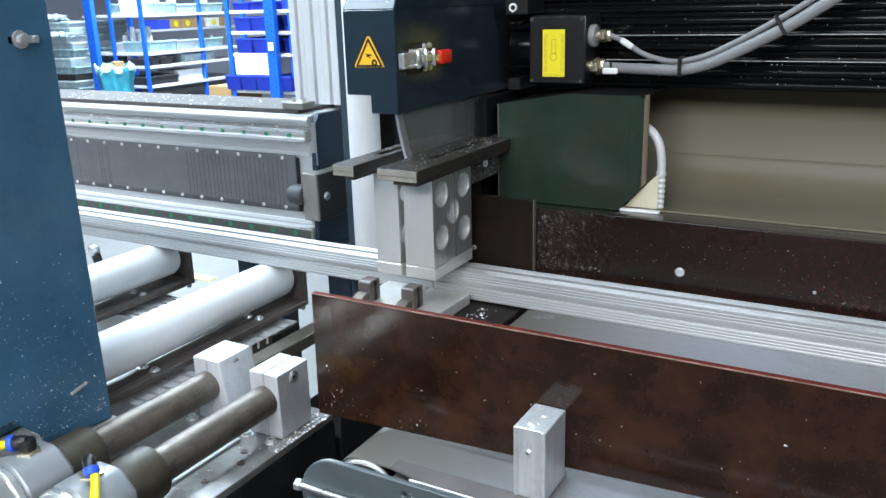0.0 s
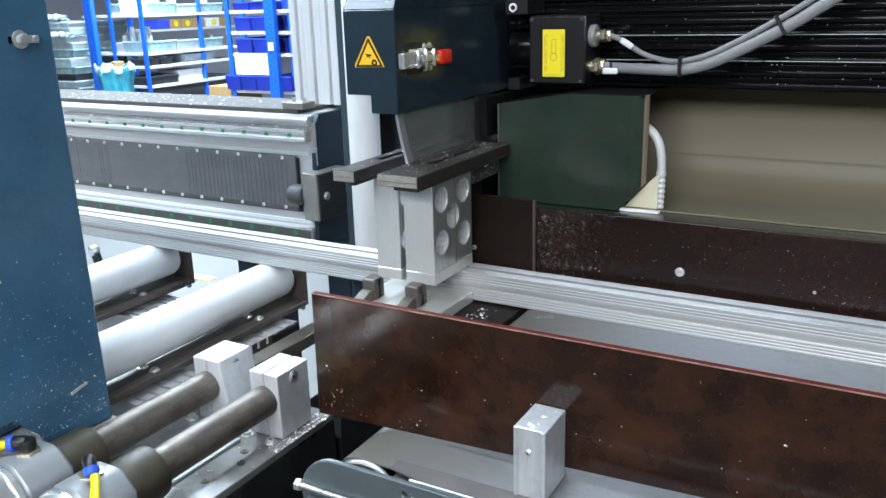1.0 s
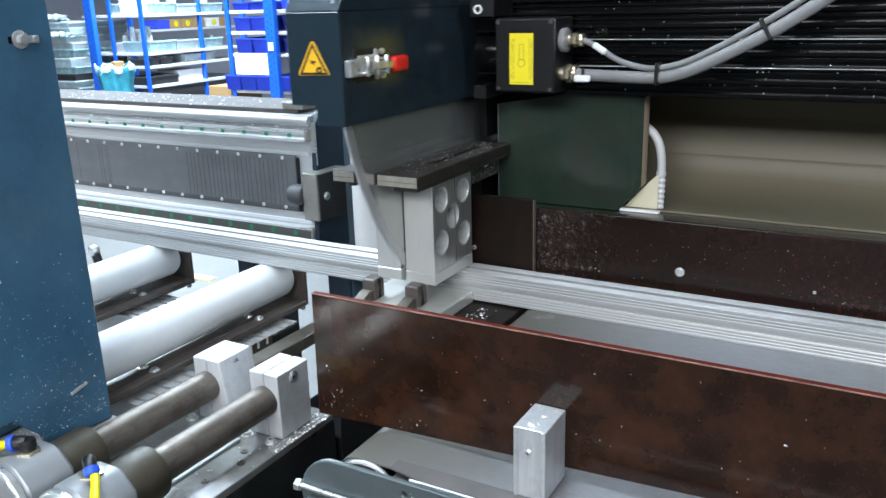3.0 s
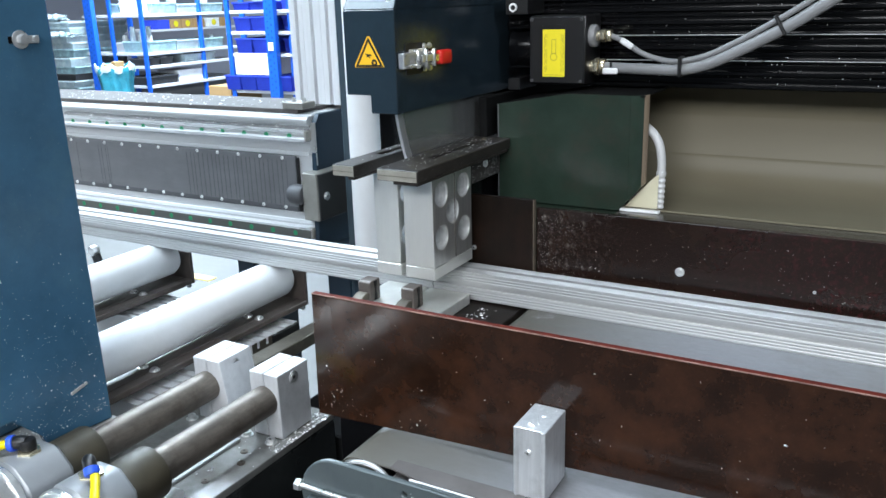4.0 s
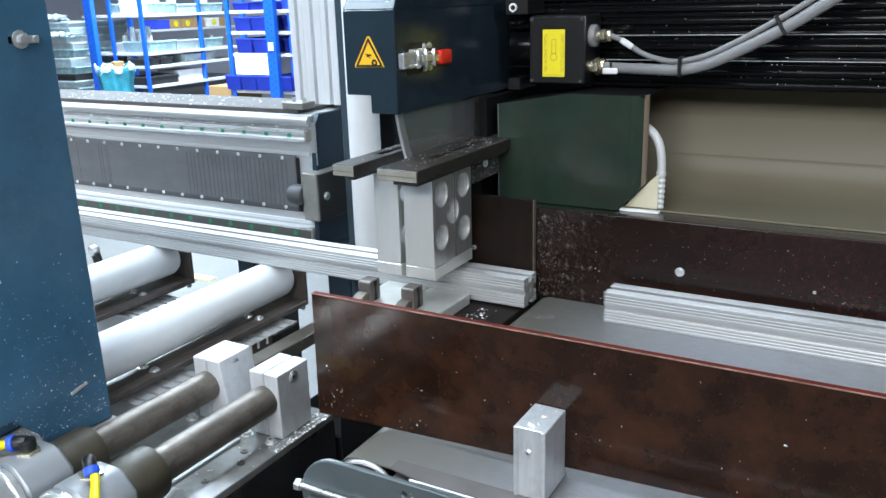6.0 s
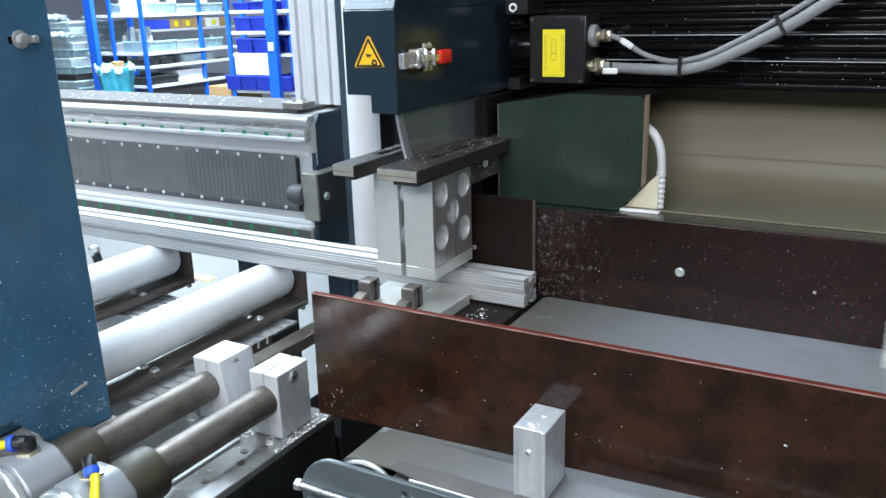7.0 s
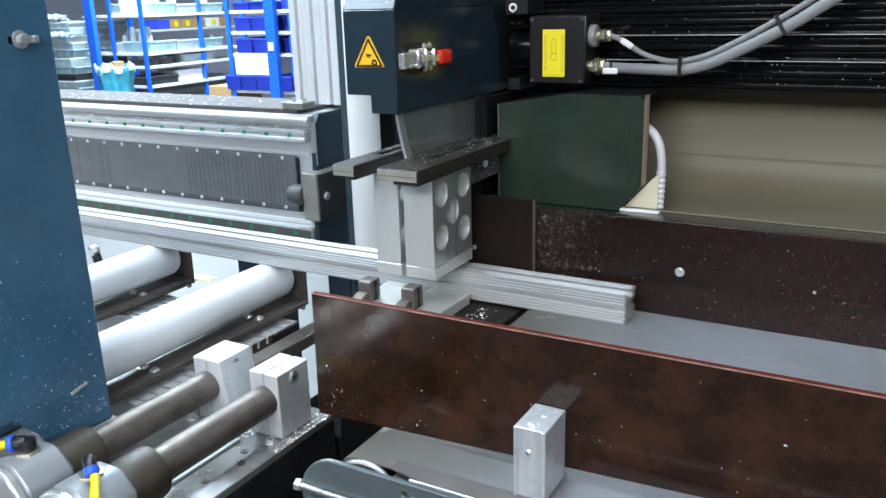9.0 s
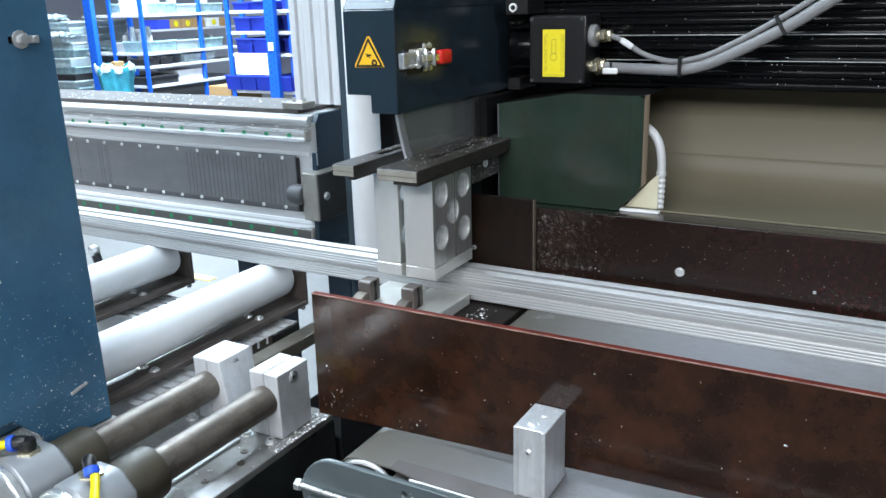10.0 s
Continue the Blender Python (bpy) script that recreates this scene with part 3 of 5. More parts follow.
for tx, tz, ang in ((0.328, 1.2440, 0), (0.462, 1.3020, -30)):
    bm = prism([(-0.0023, -0.0145), (0.0023, -0.0145), (0.0023, 0.0150), (-0.0023, 0.0150)], "y", -0.012, 0.012, bevel=0.001)
    bm.transform(pose(tx, 0.186, tz, 0, ang, 0))
    part("cable_tie", bm, BLACK_PLASTIC, head, "black cable tie")
part("cable_tag", bx(0.208, 0.232, 0.184, 0.190, 1.2310, 1.2405, 0.002), WHITE_TAG, head, "white cable tag")
part("tag_tie", bx(0.219, 0.222, 0.1865, 0.19, 1.240, 1.2500, 0.0005), BLACK_PLASTIC, head)
bm = bx(-0.011, 0.011, -0.003, 0.003, -0.0045, 0.0045, 0.002)
bm.transform(pose(0.243, 0.192, 1.2770, 0, 32, 0))
part("cable_tag", bm, WHITE_TAG, head, "white cable tag")

bm = bmesh.new()
for _ in range(170):
    rz = 1.206 + 0.019 * rng.randrange(0, 8) + rng.choice((0.0082, 0.0172))
    s, cx = 0.0010 * rng.uniform(0.4, 1.6), rng.uniform(0.19, 0.75)
    m = Matrix.Translation((cx, rng.uniform(0.2535, 0.261), rz + 0.0002)) @ Matrix.Rotation(rng.uniform(0, 6.28), 4, "Z")
    vs = [bm.verts.new(m @ Vector(c)) for c in ((-s, -s * 0.5, 0), (s, -s * 0.4, 0), (s * 0.7, s * 0.5, 0), (-s * 0.8, s * 0.4, 0), (0, 0, s * 0.9))]
    for f in ((0, 1, 4), (1, 2, 4), (2, 3, 4), (3, 0, 4), (3, 2, 1, 0)):
        bm.faces.new([vs[i] for i in f])
part("swarf", bm, CHIP, head, "bright swarf on the ribs")["kind"] = "stuff"

# ---- vertical clamps on either side of the blade ----


def clamp(name, x0, x1, bar, label):
    c = thing(name, ((x0 + x1) / 2, -0.08, 0.953), label, "clamp", "clamps beside the blade")
    bx0, bx1, bz0, bz1, by1 = bar
    mid = (bx0 + bx1) / 2
    slot = [(mid - 0.006, -0.055), (mid + 0.006, -0.055), (mid + 0.006, by1 - 0.05), (mid - 0.006, by1 - 0.05)]
    part("clamp_bar", prism([(bx0, -0.146), (bx1, -0.146), (bx1, by1), (bx0, by1)], "z", bz0, bz1, holes=[slot], bevel=0.0012), BAR_DARK, c, "oily dark steel bar")
    part("bar_end", bx(bx0 + 0.0012, bx1 - 0.0012, -0.1466, -0.1459, bz0 + 0.0012, bz1 - 0.0012, 0), STEEL_END, c, "bare milled bar end")
    part("bar_step", bx(bx0 + 0.026, bx1 - 0.0004, -0.1452, by1 - 0.01, bz0 - 0.004, bz0 - 0.0002, 0.0006), BAR_DARK, c)
    part("end_groove", bx(bx0 + 0.0015, bx1 - 0.0015, -0.1470, -0.1464, (bz0 + bz1) / 2 - 0.0010, (bz0 + bz1) / 2 - 0.0004, 0), STEEL_BAR, c)
    holes = [circle(u, w, 0.0185, 28) for u, w in ((-0.054, 1.078), (0.013, 1.079), (-0.021, 1.046), (-0.055, 1.013), (0.014, 1.011))]
    bm = prism([(-0.080, 0.9715), (0.040, 0.9715), (0.040, bz0 - 0.0045), (-0.080, bz0 - 0.0045)], "x", x0, x1, holes=holes, bevel=0.0008)
    for f in bm.faces:
        f.normal_update()
        f.material_index = 1 if abs(f.normal.x) > 0.9 else 0
    block = part("clamp_block", bm, ALU_MACH, c, "machined aluminium block with five holes")
    block.data.materials[1] = ALU_FACED
    part("clamp_foot", bx(x0 - 0.0004, x1 + 0.0004, -0.0803, 0.040, 0.953, 0.9711, 0.001), ALU_MACH, c, "separate aluminium foot plate")
    for hu, hw in ((-0.054, 1.078), (0.013, 1.079), (-0.021, 1.046), (-0.055, 1.013), (0.014, 1.011)):
        bore = part("threaded_bore", ring(((x0 + x1) / 2, hu, hw), (1, 0, 0), 0.0184, 0.0172, x1 - x0 - 0.003, 32), BORE, c, "bright bored hole")
    part("block_seam", bx(x1 - 0.0003, x1 + 0.0007, -0.0150, -0.0138, 0.973, bz0 - 0.006, 0), STEEL_ROD, c)
    for by in (by1 - 0.03,):
        part("bar_screw", hex_bolt((mid, by, bz1), (0, 0, 1), 0.004, 0.002), STEEL_BAR, c)
    return c


clamp_out = clamp("clamp_unit", 0.003, 0.052, (0.0035, 0.0688, 1.1132, 1.1302, 0.147), "machined aluminium clamp under an oily steel bar, outfeed side")
clamp_in = clamp("clamp_unit", -0.048, -0.006, (-0.0715, -0.0340, 1.1138, 1.1305, 0.147), "machined aluminium clamp under a slotted steel bar, infeed side")

# ---- front clamp that presses the profile against the fence ----
pusher = thing("front_clamp", (0.0, -0.07, 0.897), "aluminium jaw plate with two hooked steel posts", "clamp")
part("jaw_plate", bx(0.003, 0.073, -0.13, -0.011, 0.897, 0.914, 0.001), ALU_MACH, pusher, "bright machined jaw plate")
part("jaw_plate", bx(-0.075, -0.003, -0.13, -0.011, 0.897, 0.914, 0.001), ALU_MACH, pusher, "bright machined jaw plate")
for px0 in (-0.064, 0.012):
    post = part("hook_post", prism([(-0.112, 0.9142), (-0.085, 0.9142), (-0.085, 0.947), (-0.109, 0.947), (-0.112, 0.944)], "x", px0, px0 + 0.022, bevel=0.0012), DARK_BAR, pusher, "dark steel hooked post")
    part("post_groove", prism([(-0.102, 0.915), (-0.094, 0.915), (-0.096, 0.930), (-0.094, 0.946), (-0.102, 0.946), (-0.099, 0.930)], "x", px0 + 0.0219, px0 + 0.0226), BLACK, post)
    part("post_wedge", prism([(-0.165, 0.9145), (-0.1125, 0.9145), (-0.1125, 0.931), (-0.122, 0.931)], "x", px0 + 0.002, px0 + 0.020, bevel=0.001), STEEL_BAR, pusher, "steel wedge")

# ---- saw bed ----
bed = thing("saw_bed", (0.0, 0.0, 0.0), "dark painted machine bed with black wear plates", "machine bed")
part("bed_body", bx(-0.09, -0.004, -0.012, 0.20, 0.80, 0.868, 0.002), PAINT_GREY, bed)
part("bed_body", bx(0.004, 0.150, -0.028, 0.20, 0.80, 0.868, 0.002), PANEL, bed)
part("bed_skirt", bx(-0.078, 0.16, -0.30, -0.035, 0.0, 0.66, 0.003), MATT_BLACK, bed)
part("bed_skirt", bx(-0.21, -0.0785, -0.155, -0.04, 0.0, 0.70, 0.003), MATT_BLACK, bed)
part("bed_base", bx(-0.085, 0.148, -0.011, 0.20, 0.0, 0.799, 0.004), PANEL, bed)
part("bed_body", bx(0.03, 0.148, -0.30, -0.03, 0.3, 0.8845, 0.002), BLACK, bed)
part("wear_plate", bx(0.006, 0.1525, -0.31, 0.05, 0.885, 0.8965, 0.001), WEAR, bed, "brown-black wear plate")
part("wear_plate", bx(-0.09, -0.006, -0.012, 0.05, 0.870, 0.8965, 0.001), PANEL, bed, "dark wear plate")
part("blade_guard", bx(0.016, 0.030, 0.075, 0.34, 0.87, 1.10, 0.001), BLACK, bed, "black inner guard")
part("upper_guard", bx(0.016, 0.030, 0.14, 0.62, 1.130, 1.194, 0.001), MATT_BLACK, bed, "matt black upper guard")
guard_box = part("guard_box", bx(0.031, 0.050, 0.043, 0.148, 1.072, 1.104, 0.001), BAR_DARK, bed, "dark steel guide with swarf")
part("eye_bolt", join(ring((0.052, 0.090, 1.098), (1, 0, 0), 0.0062, 0.0034, 0.003, 24), cyl((0.0515, 0.090, 1.103), (0.0515, 0.090, 1.110), 0.0018, 10)), SCREW, guard_box, "bright ring of an eye bolt")
bm = bmesh.new()
for _ in range(150):
    m = Matrix.Translation((0.0503, 0.045 + 0.100 * random.random(), 1.074 + 0.029 * random.random())) @ Matrix.Rotation(random.uniform(0, 6.28), 4, "X")
    q = random.uniform(0.0004, 0.0011)
    vs = [bm.verts.new(m @ Vector(c)) for c in ((0, -q, -q * 0.5), (0, q, -q * 0.4), (0, q * 0.6, q * 0.6), (0.0006, 0, 0))]
    for f in ((0, 1, 3), (1, 2, 3), (2, 0, 3), (2, 1, 0)):
        bm.faces.new([vs[i] for i in f])
part("swarf", bm, CHIP, guard_box, "fine swarf stuck to the guide")["kind"] = "stuff"

# ---- fences of brown phenolic board ----
front = thing("front_guide_board", (0.0852, -0.399, 0.9005), "dark brown phenolic guide board standing along the belt", "guide board")
bm = prism([(0.0832, 0.9000), (1.9, 0.975), (1.9, 1.0445), (0.0850, 1.0445)], "y", -0.403, -0.395, bevel=0.0006)
part("board", bm, PHENOLIC, front)
part("top_edge", bx(0.0852, 1.9, -0.4020, -0.3952, 1.0445, 1.0458, 0.0003), PHENOLIC_EDGE, front, "reddish sawn top edge")
part("front_arris", bx(0.0852, 1.9, -0.4034, -0.4021, 1.0448, 1.0460, 0.0003), PHENOLIC_RIM, front, "pale worn front edge")

FY = 0.0625
rear = thing("rear_fence_board", (0.152, FY, 0.9006), "dusty dark brown phenolic fence board behind the belt", "fence board")
part("board", bx(0.152, 1.9, FY, FY + 0.010, 0.9006, 1.0405, 0.0003), PHENOLIC_DUSTY, rear)
part("fixing_screw", join(cyl((0.3725, FY, 0.9685), (0.3725, FY - 0.0016, 0.9685), 0.0068, 28, 0.0006), ring((0.3725, FY - 0.0024, 0.9685), (0, 1, 0), 0.0050, 0.0030, 0.0020, 24), cyl((0.3725, FY, 0.9685), (0.3725, FY - 0.0019, 0.9685), 0.0030, 6)), ZINC, rear, "bright zinc screw head")
part("fixing_screw", hex_bolt((0.549, FY, 0.9648), (0, -1, 0), 0.0014, 0.001), ZINC, rear)
fence = thing("fence_plate", (0.095, 0.056, 0.8965), "small brown phenolic fence plate beside the blade", "fence plate")
part("board", bx(0.043, 0.150, 0.053, 0.061, 0.8965, 1.0545, 0.0008), PHENOLIC_DARK, fence)
part("plate_edge", bx(0.1502, 0.1516, 0.0528, 0.0610, 0.8975, 1.0542, 0.0003), PLATE_EDGE, fence, "dull worn edge")
part("fixing_screw", hex_bolt((0.049, 0.053, 0.968), (0, -1, 0), 0.0028, 0.0018), ZINC, fence)

# ---- outfeed belt conveyor ----
conv = thing("belt_conveyor", (0.9, -0.2, 0.0), "outfeed conveyor with a grey belt over a steel drum", "conveyor")
BX0, BR, BTOP = 0.1505, 0.028, 0.900
outer = [(BX0 + BR + BR * math.cos(a), BTOP - BR + BR * math.sin(a)) for a in [math.pi / 2 + math.pi * i / 18 for i in range(19)]]
inner = [(BX0 + BR + (BR - 0.002) * math.cos(a), BTOP - BR + (BR - 0.002) * math.sin(a)) for a in [math.pi / 2 + math.pi * i / 18 for i in range(19)]]
poly = [(3.2, BTOP)] + outer + [(3.2, BTOP - 2 * BR), (3.2, BTOP - 2 * BR + 0.002)] + inner[::-1] + [(3.2, BTOP - 0.002)]
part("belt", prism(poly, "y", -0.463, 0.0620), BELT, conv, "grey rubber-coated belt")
part("drum", cyl((BX0 + BR, -0.4635, BTOP - BR), (BX0 + BR, 0.0605, BTOP - BR), BR - 0.0025, 40), ZINC, conv, "bright steel drum")
part("drum_rim", ring((0.193, -0.4705, 0.8665), (0, 1, 0), 0.0370, 0.0345, 0.004, 48), SCREW, conv, "bright drum rim")
part("drum_end", cyl((0.193, -0.4690, 0.8665), (0.193, -0.4640, 0.8665), 0.0344, 40), OLIVE_STEEL, conv, "dull dished drum end")
part("slider_bed", bx(BX0 + 0.075, 3.2, -0.47, 0.0600, BTOP - 0.03, BTOP - 0.004, 0.001), GREY_TOP, conv)


def stadium(x0, x1, z0, z1):
    r, cz = (z1 - z0) / 2, (z0 + z1) / 2
    return [(x0 + r + r * math.cos(a), cz + r * math.sin(a)) for a in [math.pi / 2 + math.pi * i / 14 for i in range(15)]] + [(x1, z0), (x1, z1)]


side = part("side_plate", prism(stadium(0.120, 3.2, 0.811, 0.904), "y", -0.486, -0.480, holes=[circle(0.249, 0.891, 0.0032, 12)], bevel=0.0012), SIDE_GREY, conv, "grey painted side plate with a rounded end")
part("side_lip", bx(0.262, 3.2, -0.4845, -0.4815, 0.9041, 0.9054, 0.0004), SIDE_GREY, side, "upper lip of the side plate")
part("cover_strip", prism([(0.2215, -0.4675), (0.2207, -0.4510), (3.2, -0.4400), (3.2, -0.478), (0.26, -0.474)], "z", 0.9012, 0.9030), GREY_TOP, conv, "brownish grey edge strip over the belt")
part("strip_edge", bx(0.250, 3.2, -0.4785, -0.4762, 0.9000, 0.9040, 0.0004), SCREW, conv, "bright bare strip edge")
part("tension_screw", join(cyl((0.117, -0.4895, 0.867), (0.30, -0.4895, 0.867), 0.0026, 14), cyl((0.117, -0.4895, 0.867), (0.1235, -0.4895, 0.867), 0.0066, 6, 0.0006)), ZINC, conv, "zinc-plated belt tension screw")
part("tension_bracket", bx(0.132, 0.24, -0.496, -0.4862, 0.850, 0.858, 0.001), SIDE_GREY, conv)
part("axle_bolt", hex_bolt((0.193, -0.486, 0.846), (0, -1, 0), 0.007, 0.004), ZINC, conv)
for lx in (0.5, 2.8):
    for ly in (-0.47, 0.06):
        part("conveyor_leg", bx(lx, lx + 0.06, ly - 0.03, ly + 0.03, 0, 0.835, 0.003), SIDE_GREY, conv)

support = thing("board_support_block", (0.366, -0.43, 0.903), "brushed aluminium support block bracing the guide board", "support block")
part("block_body", prism([(0.350, -0.454), (0.3535, -0.4545), (0.3540, -0.4525), (0.3765, -0.4525), (0.3770, -0.4545), (0.3815, -0.454), (0.3815, -0.4035), (0.350, -0.4035)], "z", 0.9028, 0.9745, bevel=0.0008), ALU_BRUSH, support, "brushed aluminium bar with grooves")
part("block_screw", hex_bolt((0.3645, -0.4525, 0.950), (0, -1, 0), 0.0021, 0.001), ZINC, support)

# ---- extraction box and chute behind the fence ----
ext = thing("extraction_box", (0.17, 0.3, 1.03), "green-black painted sheet metal box behind the fence", "machine cover")
part("front_panel", prism([(0.046, 1.026), (0.252, 1.026), (0.2655, 1.042), (0.2655, 1.2035), (0.165, 1.2035), (0.046, 1.184)], "y", 0.150, 0.1535), PANEL, ext, "dark front sheet with a cut corner")
arc = [(0.2657 + 0.0225 * math.sin(a), 0.1725 - 0.0225 * math.cos(a)) for a in [math.pi / 2 * i / 10 for i in range(11)]]
# outer part of the arc is coloured beige for the chute mirrored in it
for seg, m, lab in ((arc[:7], PANEL, "rounded edge of the dark sheet"), (arc[6:], EDGE_REFLECTION, "rounded edge coloured beige as a reflection of the chute")):
    bm = prism(seg + [(x - 0.0025, y + 0.0025) for x, y in reversed(seg)], "z", 1.060, 1.2035)
    for v in bm.verts:
        if v.co.z < 1.1:
            v.co.z = 1.042 + (v.co.x - 0.2655) * 1.2
    part("rounded_edge", bm, m, ext, lab)
part("box_shell", prism([(0.046, 1.026), (0.232, 1.026), (0.232, 1.2033), (0.165, 1.2033), (0.046, 1.1838)], "y", 0.1537, 0.30), MATT_BLACK, ext)
part("box_top", bx(0.166, 0.285, 0.1540, 0.300, 1.2008, 1.2032, 0.0004), MATT_BLACK, ext)
part("fold_edge", bx(0.0455, 0.0475, 0.1488, 0.1503, 1.026, 1.184, 0.0004), DARK_GREY, ext)
part("box_stand", bx(0.05, 0.25, 0.16, 0.46, 0.0, 1.025, 0.002), PANEL, ext)
chute = thing("swarf_chute", (0.8, 0.3, 0.9), "beige satin sheet metal chute with folded bands", "chute")
cp = smooth_path([(0.175, 1.0245, 0), (0.270, 1.0265, 0), (0.315, 1.036, 0), (0.340, 1.056, 0), (0.351, 1.084, 0)], 6)
cp = [(p.x, p.y) for p in cp] + [(0.3525, 1.0855), (0.3665, 1.148), (0.3660, 1.151), (0.3620, 1.200)]
poly = cp + [(y + 0.003, z - 0.003) for y, z in reversed(cp)]
part("chute_sheet", prism(poly, "x", 0.234, 1.9), CHUTE, chute, "bent beige sheet")
part("ledge", bx(0.252, 1.9, 0.0735, 0.172, 1.012, 1.0255, 0.001), LEDGE, chute, "narrow dark glossy ledge along the fence")
part("ledge_lip", bx(0.252, 1.9, 0.166, 0.172, 1.0258, 1.0290, 0.0004), CHUTE, chute)
part("chute_stand", bx(0.26, 1.9, 0.10, 0.47, 0.0, 1.010, 0.002), PANEL, chute)
part("rear_cover", bx(0.236, 1.9, 0.402, 0.47, 1.01, 1.20, 0.002), PANEL, chute)
part("cream_plate", prism([(0.253, 1.0262), (0.306, 1.0262), (0.306, 1.083), (0.296, 1.074)], "y", 0.1745, 0.1765), CREAM, chute, "cream sheet corner")
part("white_lip", bx(0.2535, 0.315, 0.152, 0.160, 1.0256, 1.0296, 0.0006), WHITE_TAG, chute, "white edge strip")
hose = thing("suction_hose", (0.303, 0.175, 1.025), "white ribbed suction hose at the chute mouth", "hose")
part("hose_body", sweep([(0.3085, 0.182, 1.0285), (0.3085, 0.182, 1.046), (0.3085, 0.182, 1.064), (0.3080, 0.182, 1.083)], 0.012, 28, 24, lambda t: 0.0054 + 0.0012 * t + 0.0008 * math.sin(t * 6.5 * 2 * math.pi)), HOSE_WHITE, hose, "white ribbed hose")
part("hose_elbow", sweep([(0.3080, 0.182, 1.083), (0.3080, 0.182, 1.098), (0.3065, 0.182, 1.112), (0.3025, 0.183, 1.128), (0.2940, 0.185, 1.142), (0.2810, 0.188, 1.152)], 0.009, 28, 8, lambda t: 0.0062 + 0.0004 * min(1, t * 2.2)), HOSE_WHITE, hose, "white smooth elbow of the hose")
part("hose_cuff", ring((0.3080, 0.182, 1.084), (0, 0, 1), 0.0076, 0.0060, 0.004, 32), HOSE_WHITE, hose)

# ---- feeder axis: long beam with two linear rails ----
axis = thing("feeder_axis", (-1.2, 0.28, 0.86), "long grey feeder beam with two steel linear rails", "linear axis")
X0, X1 = -2.6, -0.392
part("beam", bx(X0, X1, 0.212, 0.36, 0.872, 1.140, 0.003), ALU_BEAM, axis, "aluminium beam")
part("top_plate", bx(X0, X1 - 0.03, 0.2135, 0.365, 1.1405, 1.149, 0.001), GREY_TOP, axis, "grey top plate with scattered swarf")
part("top_roll", cyl((X0, 0.204, 1.128), (X1 + 0.004, 0.204, 1.128), 0.009, 16), ALU, axis, "polished rounded nose")
for z0, z1, zc in ((1.0880, 1.1120, 1.0983), (0.8915, 0.9130, 0.9006)):
    rail = part("linear_rail", prism([(0.194, z0), (0.212, z0), (0.212, z1), (0.194, z1), (0.194, z1 - 0.006), (0.198, z1 - 0.009), (0.198, z0 + 0.009), (0.194, z0 + 0.006)], "x", X0, X1 - 0.004), RAIL, axis, "ground steel linear rail")
    if z0 < 1:
        # thin dark plate stands in for the dark reflection on the lower rail
        part("rail_face", bx(X0, X1 - 0.005, 0.1926, 0.1939, z0 + 0.0005, z1 - 0.0042, 0), RAIL_REFLECTION, rail, "rail face coloured dark as a reflection")
    cap_y = 0.1980 if z0 > 1 else 0.1928
    for k in range(22):
        cx = -0.4350 - k * 0.0592
        part("rail_cap", cyl((cx, cap_y + 0.0005, zc), (cx, cap_y - 0.0010, zc), 0.0053, 18), GREEN, rail, "green plastic rail cap")
for ez in (1.1005, 0.9028):
    part("rail_end", bx(X1 - 0.0038, X1 + 0.003, 0.193, 0.212, ez - 0.011, ez + 0.010, 0.002), OLIVE_STEEL, axis, "grey rail end stop")
cover = part("cover_strip", bx(X0, -0.432, 0.2065, 0.2118, 0.9415, 1.0565, 0.001), COVER, axis, "dark grey cover plate")
for k in range(22):
    part("cover_screw", hex_bolt((-0.4650 - k * 0.0591, 0.2065, 1.0512), (0, -1, 0), 0.0026, 0.0018), SCREW, cover)
    part("cover_screw", hex_bolt((-0.4656 - k * 0.0591, 0.2059, 0.9491), (0, -1, 0), 0.0026, 0.0018), SCREW, cover)
for cx in [-0.455 - 0.0122 * k for k in range(24)] + [-0.99, -0.998, -1.012, -1.024, -1.10]:
    cx += rng.uniform(-0.002, 0.002)
    part("cover_joint", bx(cx - 0.0005, cx + 0.0005, 0.2061, 0.2066, 0.950, 1.046, 0), COVER_JOINT, cover, "dark joint line")
part("cover_band", bx(X0, -0.433, 0.2059, 0.2066, 0.9425, 0.9520, 0.0003), DARK_GREY, cover, "darker lower band")
part("edge_strip", bx(X0, -0.40, 0.2085, 0.2118, 1.0580, 1.0660, 0.0006), RAIL, axis)
part("edge_strip", bx(X0, -0.40, 0.2085, 0.2118, 0.9180, 0.9250, 0.0006), RAIL, axis)
part("end_plate", prism([(0.198, 0.86), (0.34, 0.86), (0.34, 1.125), (0.325, 1.140), (0.226, 1.140), (0.212, 1.122)], "x", X1 + 0.0005, X1 + 0.012, bevel=0.001), PAINT_NAVY, axis, "dark blue end plate")
part("end_fold", bx(X1 - 0.002, X1 + 0.013, 0.209, 0.2125, 1.04, 1.125, 0.001), ZINC, axis)
part("stop_block", bx(-0.394, -0.357, 0.175, 0.270, 0.936, 1.031, 0.0015), OLIVE_STEEL, axis, "olive grey steel stop block")
part("stop_side", bx(-0.3568, -0.353, 0.176, 0.269, 0.937, 1.030, 0.001), STOP_GREY, axis, "dark grey side of the stop")
part("cover_end", bx(-0.4315, -0.4255, 0.2050, 0.2120, 0.9425, 1.0530, 0.001), BLACK_PLASTIC, cover, "black rubber end piece")
part("stop_bolt", hex_bolt((-0.353, 0.198, 0.984), (1, 0, 0), 0.006, 0.003), ZINC, axis)
